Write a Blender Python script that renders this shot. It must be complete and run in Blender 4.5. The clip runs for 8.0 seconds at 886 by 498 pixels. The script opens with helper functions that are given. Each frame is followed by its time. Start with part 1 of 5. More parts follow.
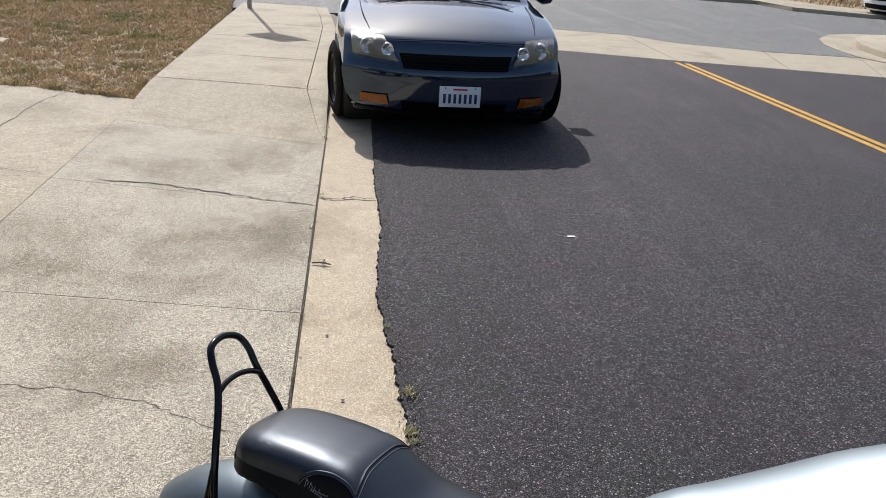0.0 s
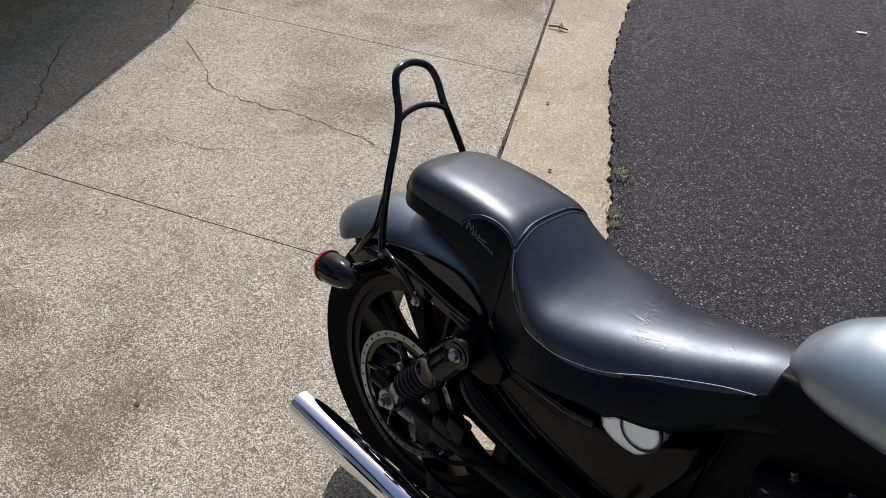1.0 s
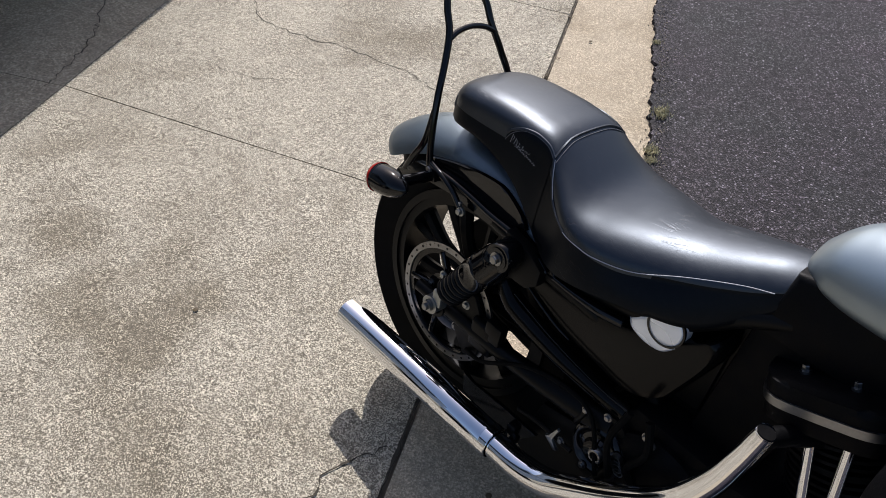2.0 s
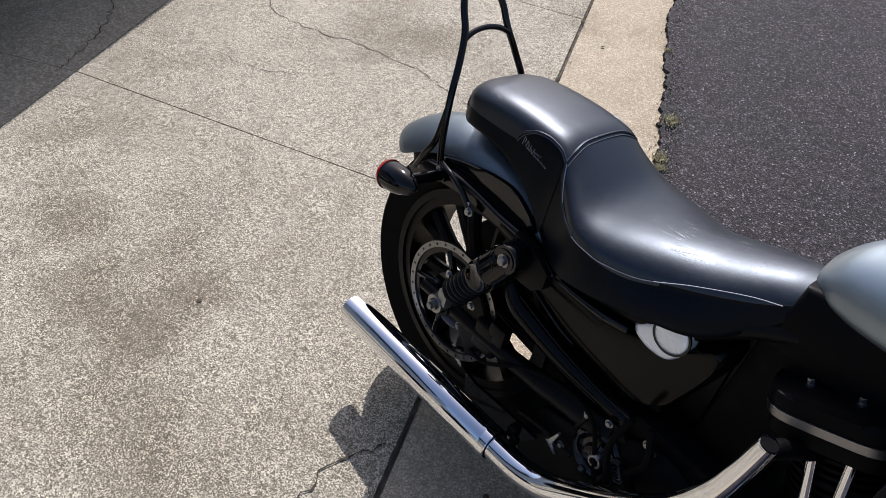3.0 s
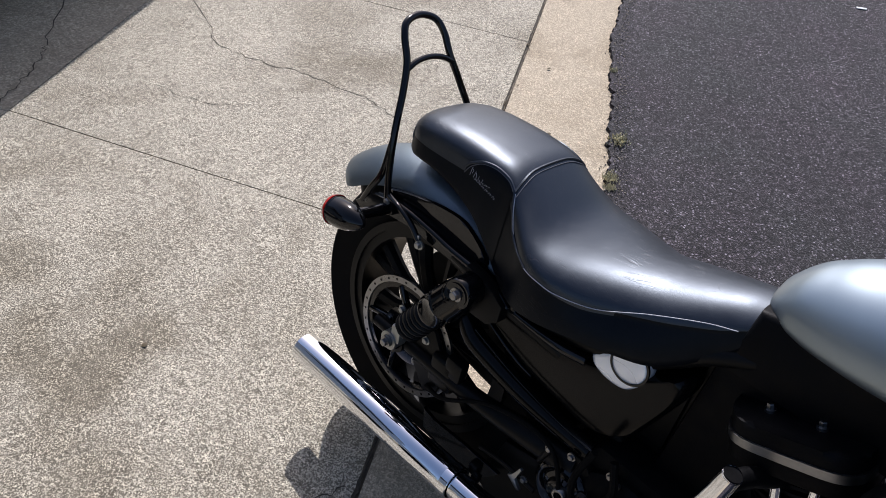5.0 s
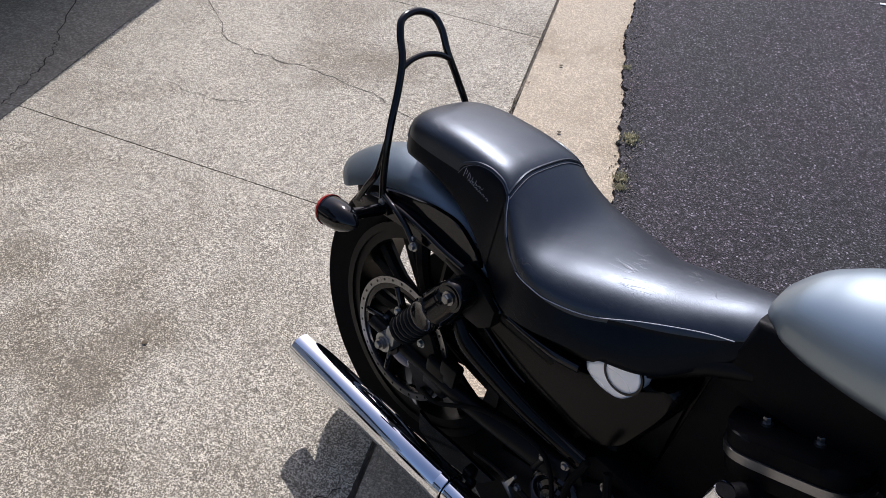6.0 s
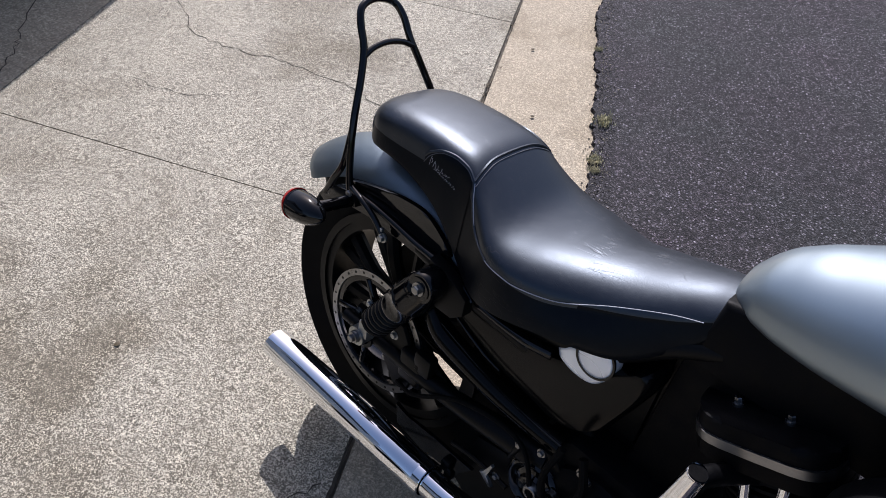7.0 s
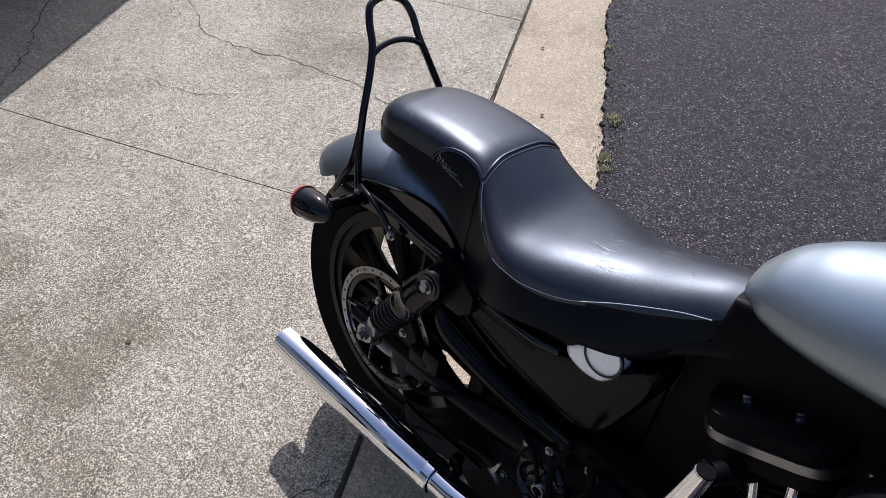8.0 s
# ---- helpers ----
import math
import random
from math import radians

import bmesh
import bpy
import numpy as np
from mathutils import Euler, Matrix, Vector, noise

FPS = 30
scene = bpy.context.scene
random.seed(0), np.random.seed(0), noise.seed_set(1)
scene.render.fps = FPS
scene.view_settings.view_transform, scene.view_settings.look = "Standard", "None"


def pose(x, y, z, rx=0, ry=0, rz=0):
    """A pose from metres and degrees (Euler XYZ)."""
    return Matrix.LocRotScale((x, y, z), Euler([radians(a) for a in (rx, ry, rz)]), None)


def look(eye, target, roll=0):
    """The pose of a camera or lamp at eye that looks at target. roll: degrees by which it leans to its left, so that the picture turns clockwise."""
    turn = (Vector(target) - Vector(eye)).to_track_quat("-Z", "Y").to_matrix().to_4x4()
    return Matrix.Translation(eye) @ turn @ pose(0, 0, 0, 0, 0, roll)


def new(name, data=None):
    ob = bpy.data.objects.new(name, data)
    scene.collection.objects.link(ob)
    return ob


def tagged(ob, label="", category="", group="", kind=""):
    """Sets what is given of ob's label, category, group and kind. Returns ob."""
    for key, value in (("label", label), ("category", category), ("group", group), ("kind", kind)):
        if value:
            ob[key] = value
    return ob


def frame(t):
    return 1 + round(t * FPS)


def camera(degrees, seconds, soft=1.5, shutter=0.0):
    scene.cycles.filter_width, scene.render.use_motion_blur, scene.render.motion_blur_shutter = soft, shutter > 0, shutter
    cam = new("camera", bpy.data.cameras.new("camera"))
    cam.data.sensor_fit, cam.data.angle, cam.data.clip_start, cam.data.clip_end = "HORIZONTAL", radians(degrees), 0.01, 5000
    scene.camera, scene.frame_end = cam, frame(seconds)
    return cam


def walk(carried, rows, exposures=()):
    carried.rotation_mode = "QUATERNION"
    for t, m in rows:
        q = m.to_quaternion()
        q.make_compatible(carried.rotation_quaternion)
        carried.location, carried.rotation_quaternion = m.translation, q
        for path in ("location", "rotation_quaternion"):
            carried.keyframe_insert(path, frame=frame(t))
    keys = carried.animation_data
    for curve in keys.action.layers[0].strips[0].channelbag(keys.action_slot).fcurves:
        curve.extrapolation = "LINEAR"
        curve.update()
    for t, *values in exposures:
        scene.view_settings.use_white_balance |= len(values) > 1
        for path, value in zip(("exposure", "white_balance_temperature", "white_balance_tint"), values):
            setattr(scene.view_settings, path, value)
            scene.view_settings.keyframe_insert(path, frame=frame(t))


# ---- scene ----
cam = camera(61.9, 8.0, soft=0.65)
PATH = [
    (0, (0.199, -0.041, 1.538), (0.416, 1.580, 0.835), 3.5),
    (0.5, (0.214, 0.077, 1.454), (0.174, 1.590, 0.518), 1.8),
    (0.7, (0.242, 0.076, 1.433), (0.109, 1.521, 0.403), 2.5),
    (1, (0.285, 0.040, 1.426), (-0.012, 1.357, 0.265), 2.2),
    (1.5, (0.332, -0.053, 1.422), (0.005, 1.204, 0.205), 3.3),
    (1.7, (0.313, -0.064, 1.432), (-0.015, 1.157, 0.180), 2.1),
    (2.8, (0.287, -0.077, 1.435), (-0.103, 1.140, 0.196), 2.6),
    (3, (0.288, -0.074, 1.433), (-0.067, 1.143, 0.183), 3.7),
    (3.5, (0.285, -0.063, 1.436), (-0.028, 1.177, 0.199), 4),
    (4, (0.280, -0.054, 1.435), (-0.043, 1.185, 0.198), 3.7),
    (4.5, (0.287, -0.042, 1.428), (0.010, 1.226, 0.211), 4),
    (4.7, (0.287, -0.037, 1.430), (0.027, 1.242, 0.221), 4.3),
    (5.8, (0.315, -0.009, 1.416), (-0.005, 1.258, 0.207), 3.4),
    (6, (0.324, 0.004, 1.420), (0.009, 1.263, 0.201), 3.3),
    (6.5, (0.338, 0.019, 1.417), (0.033, 1.266, 0.184), 2.5),
    (7, (0.344, 0.023, 1.413), (0.072, 1.273, 0.174), 2.5),
    (7.5, (0.347, 0.020, 1.412), (0.063, 1.270, 0.178), 1.9),
    (8, (0.349, 0.021, 1.412), (0.052, 1.263, 0.172), 1.7),
]
EXPOSURES = [(0, 0.06, 6530, 13), (0.5, -0.12, 6530, 14), (1.0, -0.2, 6510, 15), (1.5, -0.12, 6500, 15), (3.0, 0.0, 6350, 17), (4.5, 0.0, 6300, 17), (6.0, -0.02, 6130, 19), (8.0, -0.02, 6110, 19)]
walk(cam, [(t, look(eye, target, roll)) for t, eye, target, roll in PATH], EXPOSURES)

# ---- light ----
SUN_EL, SUN_AZ = 46.0, 13.0         # degrees above the horizon; degrees west of the street's line
sx, sy = -math.sin(radians(SUN_AZ)), math.cos(radians(SUN_AZ))
world = bpy.data.worlds.new("sky")
scene.world = world
world.use_nodes = True
wn, wl = world.node_tree.nodes, world.node_tree.links
sky = wn.new("ShaderNodeTexSky")
sky.sky_type, sky.sun_disc = "NISHITA", False
sky.sun_elevation, sky.sun_rotation = radians(SUN_EL), radians(-SUN_AZ)
sky.air_density, sky.dust_density, sky.ozone_density = 1.0, 2.6, 1.5
wl.new(sky.outputs[0], wn["Background"].inputs[0])
wn["Background"].inputs[1].default_value = 0.135
sun_data = bpy.data.lights.new("sun", "SUN")
sun_data.energy, sun_data.angle, sun_data.color = 4.45, radians(0.53), (1.0, 0.985, 0.955)
sun = new("sun", sun_data)
sun.matrix_world = look((0, 0, 30), (-sx, -sy, 30 - math.tan(radians(SUN_EL))))
scene.view_settings.exposure = 0.0


# ---- materials ----
def mat(name, rough=0.6, metal=0.0, coat=0.0, spec=0.5):
    m = bpy.data.materials.new(name)
    m.use_nodes = True
    b = m.node_tree.nodes["Principled BSDF"]
    b.inputs["Roughness"].default_value = rough
    b.inputs["Metallic"].default_value = metal
    b.inputs["Coat Weight"].default_value = coat
    b.inputs["Coat Roughness"].default_value = 0.05
    b.inputs["Specular IOR Level"].default_value = spec
    return m, m.node_tree.nodes, m.node_tree.links, b


def coords(n, l, kind="Object", scale=1.0):
    c = n.new("ShaderNodeTexCoord")
    if scale == 1.0:
        return c.outputs[kind]
    mp = n.new("ShaderNodeMapping")
    mp.inputs["Scale"].default_value = scale if isinstance(scale, tuple) else (scale,) * 3
    l.new(c.outputs[kind], mp.inputs[0])
    return mp.outputs[0]


def tex_noise(n, l, where, scale, detail=3.0, rough=0.55, distort=0.0):
    t = n.new("ShaderNodeTexNoise")
    t.inputs["Scale"].default_value, t.inputs["Detail"].default_value = scale, detail
    t.inputs["Roughness"].default_value, t.inputs["Distortion"].default_value = rough, distort
    l.new(where, t.inputs["Vector"])
    return t.outputs["Fac"]


def ramp(n, l, fac, *stops):
    r = n.new("ShaderNodeValToRGB")
    e = r.color_ramp.elements
    while len(e) < len(stops):
        e.new(0.5)
    for k, (p, c) in enumerate(stops):
        e[k].position = p
        e[k].color = (*c, 1) if isinstance(c, tuple) else (c, c, c, 1)
    l.new(fac, r.inputs[0])
    return r.outputs[0]


def mix(n, l, fac, a, b, how="MIX"):
    m = n.new("ShaderNodeMix")
    m.data_type, m.blend_type = "RGBA", how
    for value, slot in ((fac, m.inputs[0]), (a, m.inputs[6]), (b, m.inputs[7])):
        if isinstance(value, (int, float)):
            slot.default_value = value if slot == m.inputs[0] else (value, value, value, 1)
        elif isinstance(value, tuple):
            slot.default_value = (*value, 1)
        else:
            l.new(value, slot)
    return m.outputs[2]


def bump(n, l, b, height, strength=0.3, dist=0.002):
    k = n.new("ShaderNodeBump")
    k.inputs["Strength"].default_value, k.inputs["Distance"].default_value = strength, dist
    l.new(height, k.inputs["Height"])
    l.new(k.outputs[0], b.inputs["Normal"])


def plain(name, col, rough=0.5, metal=0.0, coat=0.0, vary=0.12, scale=30.0, bumps=0.0, rvary=0.1, spec=0.5):
    """One colour with grain: a broad and a fine variation of tone, gloss and relief."""
    m, n, l, b = mat(name, rough, metal, coat, spec)
    where = coords(n, l)
    a, c = tex_noise(n, l, where, scale, 4), tex_noise(n, l, where, scale / 7, 2)
    lo, hi = tuple(max(0, x * (1 - vary)) for x in col), tuple(min(1, x * (1 + vary)) for x in col)
    tone = mix(n, l, 0.5, ramp(n, l, a, (0.3, lo), (0.7, hi)), ramp(n, l, c, (0.3, lo), (0.7, hi)))
    l.new(tone, b.inputs["Base Color"])
    l.new(ramp(n, l, c, (0.3, max(0.02, rough - rvary)), (0.75, min(1, rough + rvary))), b.inputs["Roughness"])
    if bumps:
        bump(n, l, b, a, bumps)
    return m


def aggregate(name, light, dark, stain, pebble=220.0, speck=0.5, bumps=0.5, spots=()):
    """Cast concrete whose fine stones show at the surface, with grey stains. speck: share of dark grit."""
    m, n, l, b = mat(name, 0.85, spec=0.3)
    where = coords(n, l)
    v = n.new("ShaderNodeTexVoronoi")
    v.inputs["Scale"].default_value = pebble
    l.new(where, v.inputs["Vector"])
    fine = tex_noise(n, l, where, pebble * 1.05, 1.2, 0.5, 0.3)
    grit = tex_noise(n, l, where, pebble * 0.36, 3, 0.62)
    mid = tex_noise(n, l, where, 13.0, 5, 0.68)
    broad = tex_noise(n, l, where, 1.5, 6, 0.66, 0.4)
    hue = n.new("ShaderNodeSeparateColor")
    l.new(v.outputs["Color"], hue.inputs[0])
    pale = tuple(min(1, x * 1.4) for x in light)
    stones = ramp(n, l, hue.outputs[0], (0.0, tuple(x * 0.72 for x in light)), (0.45, light), (1.0, pale))
    drift = n.new("ShaderNodeMath")
    drift.operation, drift.inputs[1].default_value, drift.inputs[2].default_value = "MULTIPLY_ADD", 0.30, -0.15
    cloud = broad
    for x, y, r in spots:              # old oily stains, each with a frayed edge
        gone = n.new("ShaderNodeVectorMath")
        gone.operation, gone.inputs[1].default_value = "DISTANCE", (x, y, 0.02)
        l.new(where, gone.inputs[0])
        frayed = n.new("ShaderNodeMath")
        frayed.operation, frayed.inputs[1].default_value = "MULTIPLY_ADD", 0.7 * r
        l.new(tex_noise(n, l, where, 7.0, 5, 0.7), frayed.inputs[0])
        l.new(gone.outputs["Value"], frayed.inputs[2])
        soft = n.new("ShaderNodeMapRange")
        soft.interpolation_type = "SMOOTHSTEP"
        soft.inputs[1].default_value, soft.inputs[2].default_value = 0.5 * r, 1.5 * r
        soft.inputs[3].default_value, soft.inputs[4].default_value = -0.155, 0.0
        l.new(frayed.outputs[0], soft.inputs[0])
        both = n.new("ShaderNodeMath")
        l.new(cloud, both.inputs[0])
        l.new(soft.outputs[0], both.inputs[1])
        cloud = both.outputs[0]
    l.new(cloud, drift.inputs[0])
    thick = n.new("ShaderNodeMath")
    l.new(fine, thick.inputs[0])
    l.new(drift.outputs[0], thick.inputs[1])
    base = mix(n, l, ramp(n, l, thick.outputs[0], (0.455, speck), (0.495, 0.0)), stones, dark)
    base = mix(n, l, ramp(n, l, grit, (0.40, speck * 0.6), (0.45, 0.0)), base, tuple(x * 1.3 for x in dark))
    clump = tex_noise(n, l, where, pebble * 0.27, 4, 0.72)      # lean spots where the paste has worn from between the stones
    base = mix(n, l, ramp(n, l, clump, (0.37, speck * 0.75), (0.47, 0.0)), base, tuple(x * 1.5 for x in dark))
    base = mix(n, l, ramp(n, l, mid, (0.35, 0.30), (0.62, 0.0)), base, tuple(x * 0.55 for x in light))
    base = mix(n, l, ramp(n, l, cloud, (0.30, 0.65), (0.50, 0.0)), base, stain, "MULTIPLY")
    l.new(base, b.inputs["Base Color"])
    bump(n, l, b, mix(n, l, 0.5, v.outputs["Distance"], fine), bumps, 0.004)
    return m


def asphalt(name, dark, stone, grain=300.0, share=0.62, broad_tint=(1.35, 1.3, 1.3), bumps=0.8):
    m, n, l, b = mat(name, 0.8, spec=0.4)
    where = coords(n, l)
    v = n.new("ShaderNodeTexVoronoi")
    v.inputs["Scale"].default_value = grain
    l.new(where, v.inputs["Vector"])
    hue = n.new("ShaderNodeSeparateColor")
    l.new(v.outputs["Color"], hue.inputs[0])
    bits = ramp(n, l, hue.outputs[0], (0.12, dark), (share, tuple(x * 0.45 for x in stone)), (0.86, stone), (0.99, tuple(min(1, x * 2.2) for x in stone)))
    fine = tex_noise(n, l, where, grain * 0.8, 3, 0.7)
    lump = tex_noise(n, l, where, grain * 0.22, 3, 0.6)
    broad = tex_noise(n, l, where, 0.8, 5, 0.6, 0.4)
    streak = tex_noise(n, l, coords(n, l, "Object", (2.2, 0.12, 1.0)), 1.3, 3)
    tone = mix(n, l, ramp(n, l, fine, (0.41, 1.0), (0.56, 0.0)), bits, tuple(x * 0.12 for x in dark))
    tone = mix(n, l, ramp(n, l, lump, (0.36, 0.8), (0.5, 0.0)), tone, tuple(x * 0.3 for x in dark))
    tone = mix(n, l, ramp(n, l, broad, (0.38, 0.0), (0.66, 0.8)), tone, mix(n, l, 1.0, tone, broad_tint, "MULTIPLY"))
    tone = mix(n, l, ramp(n, l, streak, (0.5, 0.0), (0.72, 0.45)), tone, mix(n, l, 1.0, tone, (1.8, 1.75, 1.75), "MULTIPLY"))
    chip = n.new("ShaderNodeTexVoronoi")      # scattered larger bright chippings
    chip.inputs["Scale"].default_value = grain * 0.45
    l.new(where, chip.inputs["Vector"])
    pick = n.new("ShaderNodeSeparateColor")
    l.new(chip.outputs["Color"], pick.inputs[0])
    shown = n.new("ShaderNodeMath")
    shown.operation = "MULTIPLY"
    l.new(ramp(n, l, pick.outputs[1], (0.93, 0.0), (0.945, 1.0)), shown.inputs[0])
    l.new(ramp(n, l, chip.outputs["Distance"], (0.18, 1.0), (0.32, 0.0)), shown.inputs[1])
    tone = mix(n, l, shown.outputs[0], tone, tuple(min(1, x * 2.3) for x in stone))
    tone = mix(n, l, ramp(n, l, tex_noise(n, l, where, 2.2, 4, 0.6), (0.36, 1.0), (0.64, 0.0)), mix(n, l, 1.0, tone, (1.10, 0.99, 1.04), "MULTIPLY"), mix(n, l, 1.0, tone, (0.97, 1.06, 0.98), "MULTIPLY"))
    loose = n.new("ShaderNodeTexVoronoi")      # a few stones polished pale by the traffic
    loose.inputs["Scale"].default_value = grain * 0.36
    l.new(where, loose.inputs["Vector"])
    drawn = n.new("ShaderNodeSeparateColor")
    l.new(loose.outputs["Color"], drawn.inputs[0])
    thin = n.new("ShaderNodeMath")
    thin.operation, thin.inputs[1].default_value = "MULTIPLY_ADD", 0.55
    l.new(tex_noise(n, l, where, 1.7, 4, 0.65), thin.inputs[0])
    l.new(drawn.outputs[0], thin.inputs[2])
    half = n.new("ShaderNodeMath")
    half.operation, half.inputs[1].default_value = "MULTIPLY", 0.5
    l.new(thin.outputs[0], half.inputs[0])
    bare = n.new("ShaderNodeMath")
    bare.operation = "MULTIPLY"
    l.new(ramp(n, l, half.outputs[0], (0.525, 0.0), (0.535, 1.0)), bare.inputs[0])
    l.new(ramp(n, l, loose.outputs["Distance"], (0.22, 1.0), (0.31, 0.0)), bare.inputs[1])
    tone = mix(n, l, bare.outputs[0], tone, ramp(n, l, drawn.outputs[2], (0.0, tuple(min(0.45, x * 1.7) for x in stone)), (1.0, tuple(min(0.5, x * 3.3) for x in stone))))
    l.new(tone, b.inputs["Base Color"])
    bump(n, l, b, mix(n, l, 0.6, fine, v.outputs["Distance"]), bumps, 0.006)
    return m


M = {}
M["walk"] = aggregate("pebbled_concrete", (0.56, 0.513, 0.404), (0.068, 0.058, 0.042), (0.72, 0.68, 0.61), 255, 0.78, 0.7, ((-0.55, 3.5, 0.42), (-0.25, 3.65, 0.25), (-0.42, 4.85, 0.3), (-1.1, 1.03, 0.16), (-0.92, 0.82, 0.16), (-0.62, 0.93, 0.09), (-0.66, 2.35, 0.35), (-1.25, 3.2, 0.2), (-0.80, 0.62, 0.26), (-0.55, 0.48, 0.25), (-0.68, 0.80, 0.14)))
M["walk_far"] = aggregate("trowelled_concrete", (0.425, 0.378, 0.285), (0.18, 0.154, 0.112), (0.70, 0.69, 0.66), 130, 0.45, 0.3)
M["gutter"] = aggregate("gutter_concrete", (0.53, 0.45, 0.325), (0.22, 0.185, 0.135), (0.66, 0.62, 0.54), 230, 0.6, 0.5)
M["joint"] = plain("dirt_joint", (0.05, 0.042, 0.03), 0.95, vary=0.5, scale=60, bumps=0.6)
M["mortar"] = plain("pale_mortar", (0.36, 0.315, 0.24), 0.95, vary=0.4, scale=40, bumps=0.5)
M["joint_sand"] = plain("joint_sand", (0.17, 0.145, 0.11), 0.95, vary=0.4, scale=40, bumps=0.5)
M["road"] = asphalt("dark_asphalt", (0.0120, 0.0106, 0.0135), (0.092, 0.083, 0.094), 235, 0.55)
M["road_far"] = asphalt("worn_asphalt", (0.192, 0.198, 0.192), (0.26, 0.268, 0.26), 120, 0.5, (1.15, 1.15, 1.15), 0.3)
M["yellow"] = plain("yellow_road_paint", (0.50, 0.28, 0.03), 0.75, vary=0.3, scale=40, bumps=0.3)
M["soil"] = plain("dry_soil", (0.27, 0.20, 0.115), 0.95, vary=0.5, scale=14, bumps=0.8)
M["chrome"] = plain("chrome", (0.90, 0.91, 0.93), 0.05, 1.0, vary=0.02, scale=50, rvary=0.02)
M["steel"] = plain("brushed_steel", (0.27, 0.27, 0.27), 0.36, 1.0, vary=0.15, scale=160)
M["alloy"] = plain("cast_alloy", (0.34, 0.35, 0.34), 0.38, 0.9, vary=0.12, scale=80)
M["silver_cover"] = plain("silver_painted_cover", (0.86, 0.91, 1.0), 0.30, 0.45, 0.4, vary=0.05, scale=40)
M["gloss"] = plain("gloss_black_enamel", (0.003, 0.003, 0.0035), 0.12, 0.0, 0.0, vary=0.3, scale=18, rvary=0.05, spec=0.4)
M["oil_black"] = plain("worn_black_enamel", (0.003, 0.0028, 0.0028), 0.16, 0.0, 0.0, vary=0.5, scale=12, rvary=0.06, spec=0.16)
M["satin"] = plain("satin_black_metal", (0.0028, 0.0028, 0.0028), 0.42, 0.0, 0.0, vary=0.3, scale=60, bumps=0.05, spec=0.16)
M["crackle"] = plain("wrinkle_black_enamel", (0.0025, 0.0025, 0.003), 0.55, 0.0, 0.0, vary=0.4, scale=300, bumps=0.2, spec=0.1)
M["rubber"] = plain("tyre_rubber", (0.0045, 0.0044, 0.0043), 0.72, vary=0.35, scale=45, bumps=0.2, spec=0.06)
M["thread"] = plain("grey_thread", (0.10, 0.10, 0.11), 0.7, vary=0.3, scale=300)
M["pale_thread"] = plain("pale_thread", (0.42, 0.42, 0.44), 0.6, vary=0.2, scale=300)
M["red_lens"] = plain("red_lens", (0.42, 0.008, 0.006), 0.12, 0, 0.6, vary=0.1, scale=60)
M["car_black"] = plain("black_car_paint", (0.008, 0.014, 0.028), 0.10, 0.0, 1.0, vary=0.2, scale=9, rvary=0.03, spec=0.5)
M["car_black"].node_tree.nodes["Principled BSDF"].inputs["Coat IOR"].default_value = 1.5
M["car_black"].node_tree.nodes["Principled BSDF"].inputs["Coat Tint"].default_value = (0.72, 0.88, 1.0, 1)
M["car_black"].node_tree.nodes["Principled BSDF"].inputs["Specular Tint"].default_value = (0.72, 0.88, 1.0, 1)
M["car_plastic"] = plain("black_bumper_plastic", (0.014, 0.014, 0.014), 0.5, vary=0.25, scale=60, bumps=0.1)
M["amber"] = plain("amber_lens", (0.55, 0.16, 0.012), 0.2, 0, 0.6, vary=0.15, scale=90)
M["plate_white"] = plain("plate_white", (0.72, 0.73, 0.72), 0.4, vary=0.04, scale=40)
M["plate_navy"] = plain("plate_navy", (0.02, 0.03, 0.10), 0.45, vary=0.1)
M["plate_red"] = plain("plate_red", (0.45, 0.03, 0.03), 0.45, vary=0.1)
M["lamp_bowl"] = plain("lamp_reflector", (0.27, 0.25, 0.20), 0.4, 0.2, vary=0.1, scale=30)
M["car_silver"] = plain("silver_car_paint", (0.42, 0.42, 0.40), 0.25, 0.4, 0.7, vary=0.06, scale=10)
M["car_white"] = plain("white_car_paint", (0.74, 0.75, 0.77), 0.25, 0.0, 0.7, vary=0.04, scale=10)
M["pole"] = plain("galvanised_steel", (0.32, 0.33, 0.33), 0.45, 0.8, vary=0.2, scale=50)
M["leaf_green"] = plain("hedge_leaf", (0.045, 0.075, 0.022), 0.6, vary=0.5, scale=6)
M["bark"] = plain("bark", (0.09, 0.065, 0.045), 0.9, vary=0.4, scale=30, bumps=0.6)
M["flower"] = plain("pink_blossom", (0.50, 0.06, 0.20), 0.6, vary=0.4, scale=9)
M["dry_leaf"] = plain("dry_leaf", (0.10, 0.075, 0.04), 0.8, vary=0.5, scale=90)


